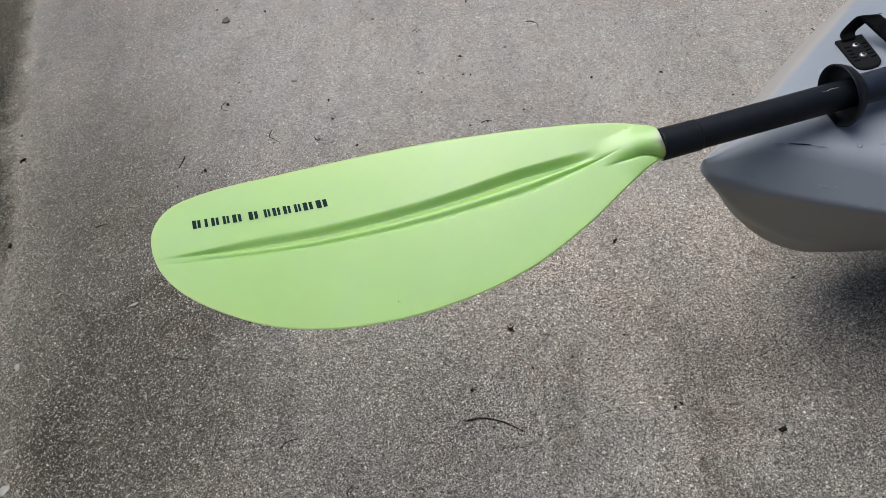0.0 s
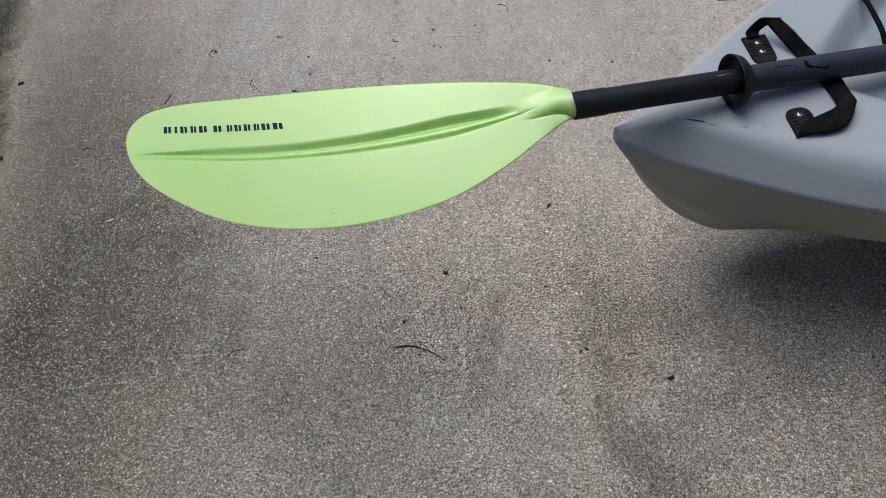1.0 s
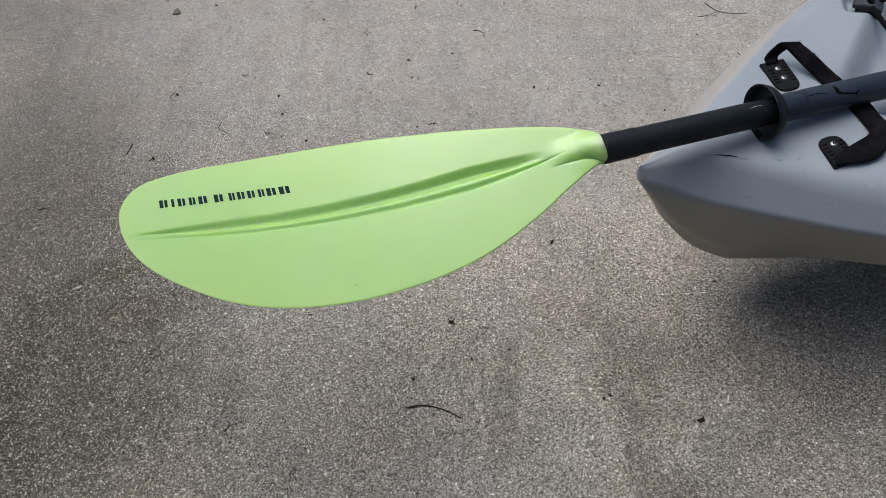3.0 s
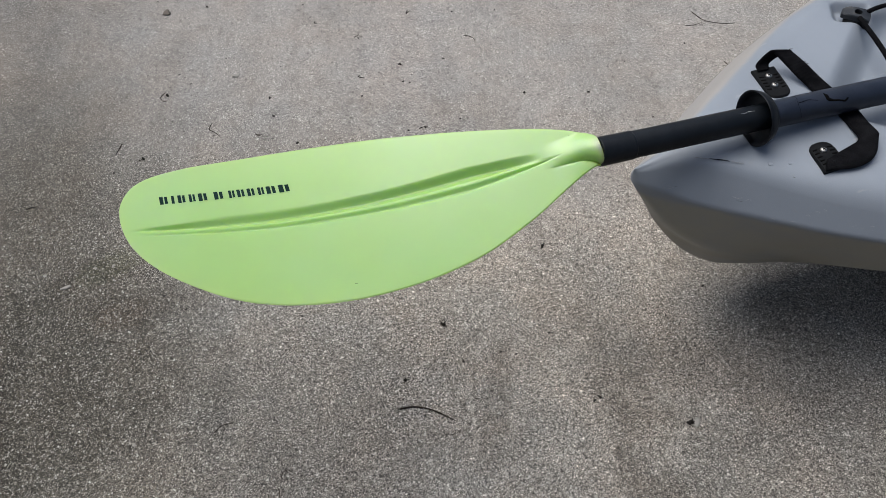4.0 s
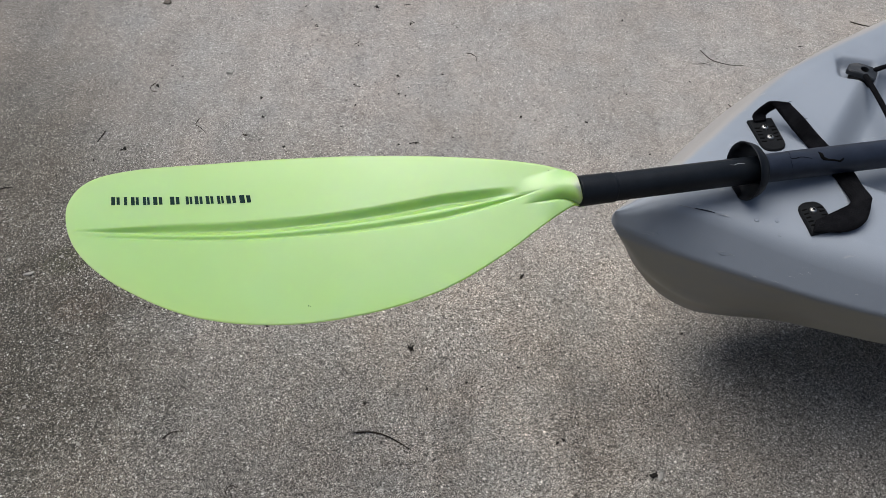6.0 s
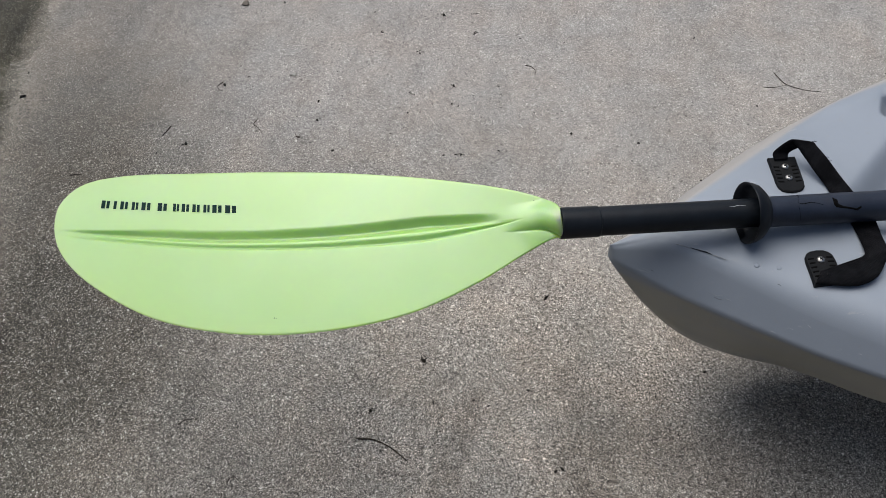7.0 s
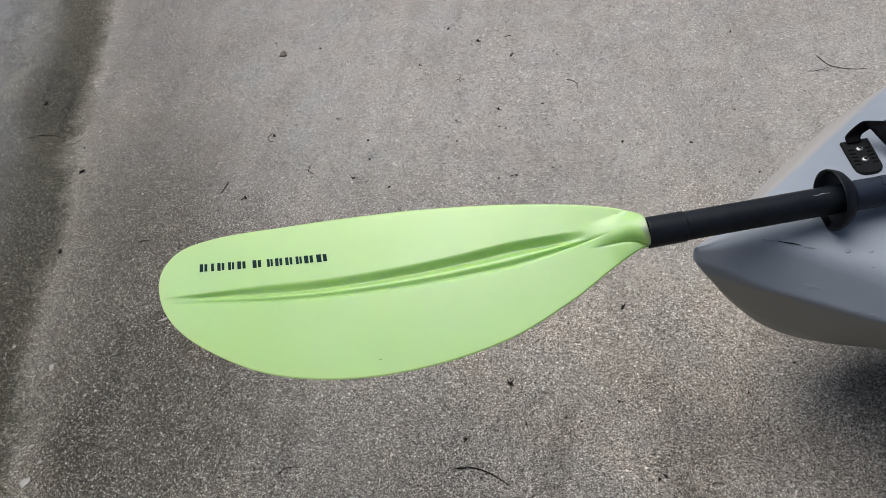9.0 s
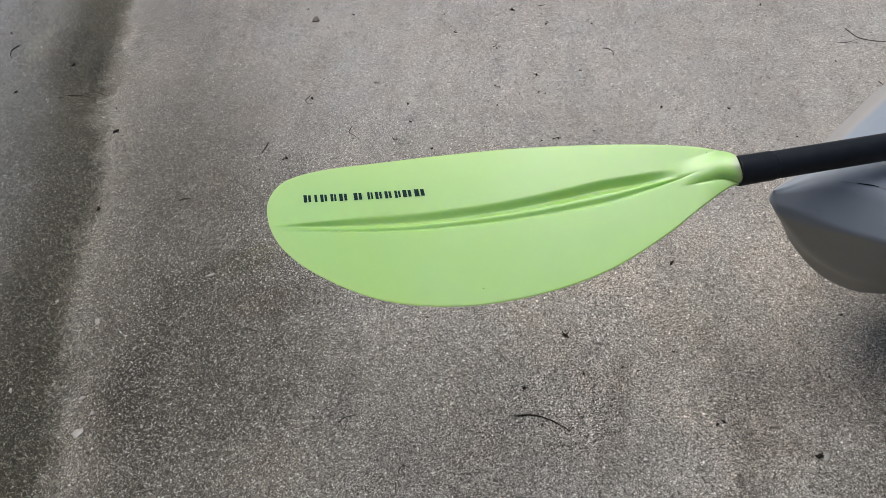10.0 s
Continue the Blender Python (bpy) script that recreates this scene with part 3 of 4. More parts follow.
def scuff(parent, marks, mat, width, label):
    """A shallow gouge on the near flank: marks of (distance from the bow, share of the way from shoulder to chine)."""
    idx = list(range(len(marks)))
    bm = bmesh.new()
    rows = []
    total = (len(marks) - 1) * 5
    for k in range(total + 1):
        t = k / 5
        a, f = spline(idx, [p[0] for p in marks], t), spline(idx, [p[1] for p in marks], t)
        more = spline(S_NODES, FULLER, a)
        wc, ws = spline(S_NODES, CHINE_W, a) + more, spline(S_NODES, SHOULDER_W, a) + 0.6 * more
        up = Vector((0, wc - ws, deck_z(a) - chine_z(a))).normalized()
        p = Vector((a, -ws - (wc - ws) * f, deck_z(a) + (chine_z(a) - deck_z(a)) * f))
        out = Vector((-0.5, -up.z, up.y)).normalized()
        w = width * (0.3 + 0.7 * math.sin(math.pi * (0.08 + 0.84 * k / total))) * (1 + 0.6 * noise.noise(Vector((k * 0.8, a * 40, 2.0))))
        rows.append([p + up * w + out * 0.0001, p + up * w * 0.3 + out * 0.0003, p - up * w * 0.3 + out * 0.0003, p - up * w + out * 0.0001])
    skin(bm, rows)
    part("scuff", bm, mat, parent, label)


for marks, mat, width in (
        ([(0.027, 0.84), (0.033, 0.80), (0.039, 0.80)], SCRATCH, 0.0006), ([(0.030, 0.74), (0.034, 0.72), (0.039, 0.75)], SCRATCH, 0.0005),
        ([(0.096, 0.66), (0.101, 0.68), (0.106, 0.64)], SCRATCH, 0.0009), ([(0.099, 0.72), (0.103, 0.73), (0.106, 0.71)], RUBBER, 0.0004),
        ([(0.108, 0.69), (0.111, 0.66), (0.114, 0.67)], SCRATCH, 0.0008), ([(0.131, 0.95), (0.1325, 0.94), (0.134, 0.96)], SCRATCH, 0.0006),
        ([(0.148, 0.92), (0.151, 0.91), (0.154, 0.92)], SCRATCH, 0.0005), ([(0.163, 0.74), (0.165, 0.72), (0.168, 0.73)], SCRATCH, 0.0006),
        ([(0.172, 0.63), (0.174, 0.61), (0.176, 0.62)], SCRATCH, 0.0007), ([(0.180, 0.54), (0.182, 0.55), (0.183, 0.57)], SCRATCH, 0.0007),
        ([(0.249, 0.95), (0.254, 0.96), (0.260, 0.96)], RUBBER, 0.0006), ([(0.154, 0.03), (0.1554, 0.02), (0.157, 0.03)], PLASTIC, 0.0006),
        ([(0.040, 0.70), (0.0415, 0.69), (0.043, 0.71)], RUBBER, 0.0006), ([(0.222, 0.72), (0.224, 0.70), (0.226, 0.71)], SCRATCH, 0.0006)):
    scuff(kayak, marks, mat, width * 0.36, "pale gouge / crease highlight" if mat is SCRATCH else "dark scuff")


def deck_scuff(parent, marks, mat, width, label):
    """A rubbed mark on the deck: marks of (distance from the bow, offset from the centre line)."""
    idx = list(range(len(marks)))
    bm = bmesh.new()
    rows = []
    total = (len(marks) - 1) * 6
    for k in range(total + 1):
        a, w = (spline(idx, [p[c] for p in marks], k / 6) for c in (0, 1))
        half = width * (0.3 + 0.7 * math.sin(math.pi * (0.05 + 0.9 * k / total))) * (1 + 0.8 * noise.noise(Vector((k * 0.7, a * 60, 5.0))))
        rows.append([(a, w + half * f, deck_height(a, w + half * f) + lift) for f, lift in ((-1, 0.0001), (-0.3, 0.0007), (0.3, 0.0007), (1, 0.0001))])
    skin(bm, rows)
    part("scuff", bm, mat, parent, label)


deck_scuff(kayak, [(0.078, -0.0275), (0.086, -0.0315), (0.092, -0.0345), (0.098, -0.0385)], RUBBER, 0.0007, "dark scuff")
# two pale lines paint the highlight on the shoulder crease beside the scuff
deck_scuff(kayak, [(0.064, -0.0205), (0.071, -0.0240), (0.079, -0.0285)], SCRATCH, 0.0005, "pale gouge / crease highlight")
deck_scuff(kayak, [(0.100, -0.0400), (0.106, -0.0435), (0.111, -0.0465)], SCRATCH, 0.0005, "pale gouge / crease highlight")


def make_pad_eye(parent, sign):
    """A black pad eye with a hole, tilted in its pocket."""
    c = (0.374, sign * 0.131, deck_height(0.374, sign * 0.139) + 0.004)
    bm = bmesh.new()
    n = 32
    rows = []
    for z, ko, ki in ((-0.003, 1.0, 1.0), (0.003, 1.0, 1.0), (0.0045, 0.9, 1.0), (0.0045, 0.0, 1.06), (0.003, 0.0, 1.0), (-0.003, 0.0, 1.0)):
        row = []
        for k in range(n):
            a = 2 * math.pi * k / n
            if ko:
                ex = abs(math.cos(a)) ** 0.4 * math.copysign(1, math.cos(a)) * 0.0180
                ey = abs(math.sin(a)) ** 0.45 * math.copysign(1, math.sin(a)) * 0.0100 * (1 + 0.22 * math.cos(a))
                row.append((ex * ko, ey * ko, z + 0.003 * (1 - abs(math.cos(a)))))
            else:
                row.append((0.0015 + 0.0048 * ki * math.cos(a), 0.0048 * ki * math.sin(a), z + 0.003))
        rows.append(row)
    skin(bm, rows, closed=True)
    m = pose(c[0], c[1], c[2] + 0.008, 0, 0, -40 * sign)
    eye = part("pad_eye", bm, EYELET, parent, "dark grey plastic pad eye with a round hole", smooth=False)
    eye.matrix_local = m
    bm = bmesh.new()
    bmesh.ops.create_cube(bm, size=1.0, matrix=pose(0.002, -0.004 * sign, -0.006) @ Matrix.Diagonal((0.030, 0.019, 0.011, 1)))
    bmesh.ops.bevel(bm, geom=bm.edges[:], offset=0.003, segments=2, affect="EDGES")
    part("foot", bm, PLASTIC, eye)
    # black disc added in the hole to paint its shade
    bm = bmesh.new()
    bmesh.ops.create_cone(bm, cap_ends=True, segments=24, radius1=0.0047, radius2=0.0047, depth=0.002, matrix=pose(0.0015, 0, 0.002))
    part("hole_shade_disc", bm, GAP, eye)


for side in (1, -1):
    make_pad_eye(kayak, side)
bm = tube([(0.386, 0.128, 0.356), (0.405, 0.131, 0.357), (0.44, 0.134, 0.356), (0.52, 0.150, 0.352), (0.70, 0.190, 0.358), (0.90, 0.225, 0.364)], 0.0031, 10)
part("bungee_cord", bm, WEBBING, kayak, "black elastic deck cord")
bm = tube([(0.372, 0.124, 0.357), (0.370, 0.1075, 0.357), (0.3662, 0.0747, 0.357), (0.3621, 0.0434, 0.355), (0.3595, 0.020, 0.346), (0.3585, -0.008, 0.3405), (0.3595, -0.036, 0.346), (0.3621, -0.060, 0.355), (0.3662, -0.085, 0.357), (0.370, -0.1075, 0.357), (0.372, -0.124, 0.357)], 0.0033, 10)
part("bungee_cord", bm, WEBBING, kayak, "black elastic deck cord")

# ---- paddle ----
BLADE = pose(0.1059, 0.5769, 0.4018, -25.32, 12.92, 191.49)
BLADE_L = 0.4598
EDGE_A = [-0.0115, -0.0248, -0.0411, -0.0581, -0.0744, -0.0873, -0.0942, -0.0961, -0.0948, -0.0839, -0.0563]
EDGE_B = [0.0197, 0.0156, 0.0276, 0.0516, 0.0744, 0.0846, 0.0820, 0.0637, 0.0284, -0.0115, -0.0563]
TURNS = [math.pi * k / 10 for k in range(11)]
RIB_U = [0.03, 0.09, 0.15, 0.25, 0.35, 0.45]
RIB_V = [-0.0100, -0.0098, -0.0095, -0.0105, -0.0165, -0.0310]


def sheet(u, v):
    return 0.9205 * u * u + 0.0442 * u**3 - 0.0125 * v * v + 1.1194 * u * v


SOCKET_U = [-0.002, 0.0047, 0.0082, 0.0151, 0.0236, 0.032, 0.045, 0.075]
SOCKET_LOW = [0.0158, 0.0141, 0.0108, 0.0066, 0.0040, 0.0036, 0.0025, 0.0]


def relief(u, v):
    """The trough along the spine with its sharp ridge, and the shaft socket with the lip beside it."""
    d = v - spline(RIB_U, RIB_V, u)
    k = 1 - 0.74 * min(1.0, max(0.0, (u - 0.07) / 0.385))
    start, ridge = step(u, 0.056, 0.112), step(u, 0.034, 0.080)
    near = min(1.0, max(0.03, (u - 0.038) / 0.105)) ** 0.9
    full = 0.0088 * (0.35 + 0.65 * k) * step(0.458 - u, 0.0, 0.045)
    k = (0.15 + 0.85 * k) * near
    if d < 0:
        w1 = (0.0072 + 0.0128 * k) * min(1.0, k / 0.30) * (0.30 + 0.70 * step(0.460 - u, 0.0, 0.095))
        t = (d + w1) / w1
        floor = 0.88 - 0.20 * step(k, 0.4, 0.95)
        rise = step(t, floor - 0.12, 1.03)
        h = full * (start * (rise - step(t, 0.0, floor)) - 0.10 * ridge * rise)
    else:
        w2 = 0.0006 + 0.0112 * k
        h = full * ridge * (-0.10 - (0.20 + 0.26 * k) * step(d, 0.16 * w2, 0.88 * w2) + (0.30 + 0.26 * k) * step(d, 0.76 * w2, 1.06 * w2))
    grow = 1 - step(u, -0.004, 0.066)
    if grow > 0:
        low = spline(SOCKET_U, SOCKET_LOW, u)
        c = (low - 0.0165) / 2
        hw = low - c
        e = v - c
        soft = step(u, 0.008, 0.045)
        if e > 0:
            bulge = max(0.0, 1 - (e / hw) ** 2) ** (0.36 + 0.40 * soft)
        else:
            bulge = max(0.0, 1 - (e / (hw + 0.011)) ** 2) ** (1.3 + 0.4 * soft)
        h += 0.0156 * (0.78 * grow + 0.22 * (1 - step(u, -0.002, 0.030))) * bulge
        h += 0.0036 * step(u, 0.001, 0.012) * (1 - step(u, 0.022, 0.052)) * step(v - low, -0.0012, 0.0022) * (1 - step(v - low, 0.0015, 0.036))
    return h


def blade_point(u, v, lift=0.0):
    return Vector((u, v, sheet(u, v) + relief(u, v) + lift))


paddle = empty("paddle", pose(0.45, 0.686, 0.355))
tagged(paddle, "lime green paddle with black shaft resting on the grey kayak", "paddle")
bpy.context.view_layer.update()


def under_paddle(ob):
    ob.matrix_parent_inverse = paddle.matrix_world.inverted()
    return ob


def make_blade():
    nu = 220
    bm = bmesh.new()
    rows = []
    for i in range(nu):
        th = math.pi * (0.004 + 0.9955 * i / (nu - 1))
        u = BLADE_L * (1 - math.cos(th)) / 2
        a, b = spline(TURNS, EDGE_A, th), spline(TURNS, EDGE_B, th)
        c = min(b - 0.2 * (b - a), max(a + 0.2 * (b - a), spline(RIB_U, RIB_V, u)))
        lo, hi = max(c - 0.026, a + 0.3 * (c - a)), min(c + 0.018, b - 0.3 * (b - c))
        vs = [a + (lo - a) * (1 - math.cos(0.5 * math.pi * j / 16)) for j in range(16)]
        vs += [lo + (hi - lo) * j / 64 for j in range(64)]
        vs += [hi + (b - hi) * math.sin(0.5 * math.pi * j / 22) for j in range(23)]
        top, low = [], []
        for v in vs:
            inset = min(v - a, b - v)
            rim = 0.0008 * (1 - min(1.0, inset / 0.0016)) ** 2
            thick = 0.0024 + 0.0033 * min(1.0, inset / 0.03)
            base = sheet(u, v)
            top.append((u, v, base + relief(u, v) - rim))
            low.append((u, v, base + 0.7 * relief(u, v) - thick + rim))
        rows.append(top + low[::-1])
    skin(bm, rows, closed=True, caps=True)
    # socket that takes the shaft, running out into the blade
    n = 28
    axis = BLADE.inverted().to_3x3() @ (Vector((0.12, 0.5797, 0.4008)) - Vector((0.45, 0.6861, 0.3664))).normalized()
    ring = []
    for k in range(22):
        f = k / 21
        d = -0.0005 + 0.034 * f
        g = step(f, 0.0, 0.7)
        p = axis * d
        c = Vector((p.x, p.y * (1 - g) + g * -0.0110, 0.0))
        c.z = (1 - g) * p.z + g * (sheet(c.x, c.y) - 0.0070)
        ra, rb = 0.0156 * (1 - 0.80 * g), 0.0152 * (1 - 0.95 * g)
        ring.append([c + Vector((0, ra * math.cos(2 * math.pi * j / n), rb * math.sin(2 * math.pi * j / n))) for j in range(n)])
    skin(bm, ring, closed=True, caps=True)
    return under_paddle(part("blade", bm, LIME, paddle, "smooth lime green plastic blade with a moulded spine", m=BLADE))


blade = make_blade()


def make_lettering():
    """The maker's mark as plain dark bars, one or two to a character."""
    spans = ((0, 16), (21, 26), (32, 47), (52, 65), (69, 87), (98, 117), (126, 139), (142, 158), (162, 178), (183, 197), (200, 221), (225, 250))
    def at(x, y):
        f = x / 250
        u = 0.4297 + (0.3190 - 0.4297) * f + 0.0008 * y
        v = -0.0570 + (-0.0470 + 0.0570) * f - 0.0090 * y
        return u, v

    def bar(x0, x1, y0, y1):
        nx, ny = 3, 4
        rows = []
        for i in range(nx + 1):
            rows.append([blade_point(*at(x0 + (x1 - x0) * i / nx, y0 + (y1 - y0) * j / ny), 0.00035) for j in range(ny + 1)])
        bm = bmesh.new()
        skin(bm, rows)
        part("print_bar", bm, INK, blade)
    for x0, x1 in spans:
        w = x1 - x0
        if w < 8:
            bar(x0, x1, 0, 1)
            continue
        bar(x0 + 0.02 * w, x0 + 0.42 * w, 0, 1)
        bar(x0 + 0.56 * w, x0 + 0.88 * w, 0.04, 0.96)


make_lettering()
# two dirt specks, and a dark one painted in for a dimple's shade
for u, v, r in ((0.2796, 0.0675, 0.0009), (0.2780, 0.0682, 0.0005), (0.0262, -0.0276, 0.0007)):
    bm = bmesh.new()
    p = blade_point(u, v)
    bmesh.ops.create_icosphere(bm, subdivisions=1, radius=1.0, matrix=pose(p.x, p.y, p.z) @ Matrix.Diagonal((r, r * 0.7, r * 0.35, 1)))
    part("dirt_dimple_speck", bm, DRYLEAF, blade)

AX_A, AX_B = Vector((0.12, 0.5797, 0.4008)), Vector((0.45, 0.6861, 0.3664))
AX_DIR = (AX_B - AX_A).normalized()
AX_O = AX_A + AX_DIR * ((0.1059 - 0.12) / AX_DIR.x)
SHAFT_M = Matrix.Translation(AX_O) @ AX_DIR.to_track_quat("X", "Z").to_matrix().to_4x4()
R_S = 0.0150


def shaft_part(name, bm, mat, label="", smooth=True):
    return under_paddle(part(name, bm, mat, paddle, label, smooth, SHAFT_M))


shaft_part("shaft", lathe([(0.0, 0.010), (0.0, R_S), (0.30, R_S), (1.10, R_S), (1.102, R_S - 0.001), (1.102, 0.01)], 48), SHAFT, "matt black tubular shaft")
shaft_part("collar_tape", lathe([(-0.0030, R_S - 0.0004), (-0.0030, R_S + 0.0009), (-0.0024, R_S + 0.0011), (0.0365, R_S + 0.0009), (0.0370, R_S + 0.0005), (0.0370, R_S - 0.0004)], 48), SHAFT, "black tape collar at the blade socket")
RX = 0.2040


def drip_ring():
    """A cupped rubber ring, its lower rim pressed flat where it meets the deck."""
    profile = [(0.0105, 0.0), (0.0100, 0.0025), (0.0085, 0.0062), (0.0050, 0.0102), (0.001, 0.0140), (-0.005, 0.0164), (-0.0095, 0.0176), (-0.0106, 0.0172), (-0.0100, 0.0161),
               (-0.004, 0.0143), (0.001, 0.0107), (0.004, 0.0058), (0.005, 0.001), (0.005, 0.0)]
    bm = lathe([(RX + x, R_S + r) for x, r in profile], 72)
    to_deck = KAYAK.inverted() @ SHAFT_M
    back = to_deck.inverted()
    for v in bm.verts:
        p = to_deck @ v.co
        p.z = max(p.z, deck_height(p.x, p.y) + 0.0006 + 0.15 * max(0.0, v.co.yz.length - 0.026))
        v.co = back @ p
    return bm


shaft_part("drip_ring", drip_ring(), RUBBER, "black rubber drip ring cupped towards the blade")


def sleeve():
    """Shrink sleeve from the ring onwards with a stepped, torn edge."""
    bm = bmesh.new()
    n = 72
    rows = []
    for k in range(80):
        x = 0.2125 + 0.58 * (k / 79) ** 1.6
        row = []
        for j in range(n):
            a = 2 * math.pi * j / n
            r = R_S + 0.0009 + 0.0002 * step(x, 0.2440, 0.2475) + 0.0002 * noise.noise(Vector((x * 60, math.cos(a) * 2, math.sin(a) * 2)))
            row.append((x, r * math.cos(a), r * math.sin(a)))
        rows.append(row)
    skin(bm, rows, closed=True, caps=True)
    return bm


shaft_part("shrink_sleeve", sleeve(), GRIP, "dark blue-black shrink sleeve with torn cracks")


def crack(path, width, radius, mat, name, label):
    """A thin torn line laid on the shaft: path of (distance along, angle in degrees round it)."""
    idx = list(range(len(path)))
    bm = bmesh.new()
    rows = []
    total = (len(path) - 1) * 6
    for k in range(total + 1):
        t = k / 6
        x, a = spline(idx, [p[0] for p in path], t), radians(spline(idx, [p[1] for p in path], t))
        w = width * (0.25 + 0.75 * math.sin(math.pi * k / total)) * (1 + 0.5 * noise.noise(Vector((k * 0.9, 3.0, 1.0))))
        row = []
        for s in (-1, -0.3, 0.3, 1):
            aa = a + s * w / radius
            r = radius + (0.0003 if abs(s) < 1 else 0.00005)
            row.append((x, r * math.cos(aa), r * math.sin(aa)))
        rows.append(row)
    skin(bm, rows)
    return shaft_part(name, bm, mat, label)


crack([(0.2460, 54), (0.2473, 63), (0.2458, 82), (0.2443, 99), (0.2487, 104), (0.2570, 100), (0.2639, 105), (0.2701, 113)], 0.0004, R_S + 0.0013, GAP, "sleeve_crack", "open crack in the sleeve")
crack([(0.2440, 98), (0.2432, 115), (0.2440, 132), (0.2456, 165)], 0.0002, R_S + 0.0013, GAP, "sleeve_crack", "open crack in the sleeve")


def tear(upper, lower, radius):
    """A gaping tear in the sleeve between two ragged lips, given like the path of a crack."""
    bm = bmesh.new()
    rows = []
    for k in range((len(upper) - 1) * 6 + 1):
        i, t = min(k // 6, len(upper) - 2), k / 6
        ends = [(a[0] + (b[0] - a[0]) * (t - i), radians(a[1] + (b[1] - a[1]) * (t - i))) for a, b in ((lip[i], lip[i + 1]) for lip in (upper, lower))]
        row = []
        for f in (0.0, 0.15, 0.5, 0.85, 1.0):
            x, a = (ends[0][j] * (1 - f) + ends[1][j] * f for j in (0, 1))
            a += 0.03 * noise.noise(Vector((k * 0.8, f * 2, 5.0)))
            r = radius + (0.0003 if 0 < f < 1 else -0.0002)
            row.append((x, r * math.cos(a), r * math.sin(a)))
        rows.append(row)
    skin(bm, rows)
    return shaft_part("sleeve_tear", bm, GAP, "gaping black tear in the sleeve")


tear([(0.2821, 83), (0.2862, 94), (0.2864, 112), (0.2919, 121), (0.2982, 125), (0.3052, 132), (0.3104, 123)],
     [(0.2816, 86), (0.2813, 114), (0.2839, 124), (0.2915, 129), (0.2979, 132), (0.3065, 140), (0.3108, 129)], R_S + 0.0013)
crack([(0.170, 95), (0.175, 98), (0.180, 94), (0.188, 97)], 0.0004, R_S + 0.0002, SCRATCH, "scratch", "pale scratch on the shaft")

# ---- debris on the slab ----
rng = random.Random(7)


def twig(points, radius=0.0010, label="thin dark dead twig on the concrete", lift=0.0):
    cx, cy = points[0]
    bm = tube([(x - cx, y - cy, radius * 0.9 + lift * math.sin(math.pi * k / (len(points) - 1))) for k, (x, y) in enumerate(points)], radius, 6, 0.5)
    ob = part("twig", bm, TWIG, m=pose(cx, cy, 0))
    return tagged(ob, label, "twig", "twigs on the slab")


def crumb(x, y, size=0.005, mat=None, name="leaf_fragment", label="small dark dry leaf fragment on the concrete", category="leaf litter", flat=0.4):
    a = rng.uniform(0.6, 1.0)
    bm = lump(rng, size * 0.9, size * a * 0.55, size * flat, 0.7)
    for k in range(rng.randint(1, 3)):
        w = rng.uniform(0, 2 * math.pi)
        extra = lump(rng, size * rng.uniform(0.35, 0.7), size * rng.uniform(0.15, 0.3), size * flat * 0.7, 0.7, 1)
        me = bpy.data.meshes.new("bit")
        extra.transform(pose(math.cos(w) * size * 0.6, math.sin(w) * size * 0.4, 0, 0, 0, math.degrees(w) + rng.uniform(-50, 50)))
        extra.to_mesh(me)
        extra.free()
        bm.from_mesh(me)
        bpy.data.meshes.remove(me)
    ob = part(name, bm, mat or DRYLEAF, m=pose(x, y, 0, 0, 0, rng.uniform(0, 360)))
    return tagged(ob, label, category, "litter on the slab")


def tangle(x, y, size):
    """A dry scrap of moss or root: short crossed fibres round a crumb."""
    bm = lump(rng, size * 0.28, size * 0.2, size * 0.16, 0.8, 1)
    for k in range(rng.randint(6, 9)):
        w, turn, reach = rng.uniform(0, 2 * math.pi), rng.uniform(-1.2, 1.2), size * rng.uniform(0.35, 0.8)
        a = Vector((rng.uniform(-0.2, 0.2) * size, rng.uniform(-0.2, 0.2) * size, size * 0.06))
        b = a + Vector((math.cos(w), math.sin(w), 0.1)) * reach * 0.5
        c = b + Vector((math.cos(w + turn), math.sin(w + turn), -0.1)) * reach * 0.5
        fibre = tube([a, b, c], size * rng.uniform(0.045, 0.09), 5, 0.6, 4)
        me = bpy.data.meshes.new("bit")
        fibre.to_mesh(me)
        fibre.free()
        bm.from_mesh(me)
        bpy.data.meshes.remove(me)
    ob = part("leaf_fragment", bm, DRYLEAF, m=pose(x, y, 0, 0, 0, rng.uniform(0, 360)))
    return tagged(ob, "dark dry tangle of plant fibres on the concrete", "leaf litter", "litter on the slab")


def pebble(x, y, size=0.006, mat=None, label="small pale pebble on the concrete", narrow=0.65, turn=None, thick=0.22):
    narrow, turn = narrow * rng.uniform(0.85, 1.15), rng.uniform(0, 360) if turn is None else turn
    ob = part("pebble", lump(rng, size * 0.9, size * narrow * 0.9, size * thick, 0.8), mat or PALESTONE, m=pose(x, y, -0.3 * size * thick, 0, 0, turn))
    return tagged(ob, label, "pebble", "pebbles on the slab")


twig([(-0.139, 0.464), (-0.115, 0.467), (-0.09, 0.461), (-0.058, 0.444)], 0.0013, "long curved dark twig lying on the concrete")
twig([(-0.393, 0.437), (-0.385, 0.446), (-0.374, 0.450), (-0.366, 0.449)], 0.0009)
twig([(-0.294, 0.370), (-0.292, 0.378), (-0.286, 0.381), (-0.279, 0.377)], 0.0009)
twig([(-0.296, 0.357), (-0.2945, 0.349), (-0.294, 0.342)], 0.0008)
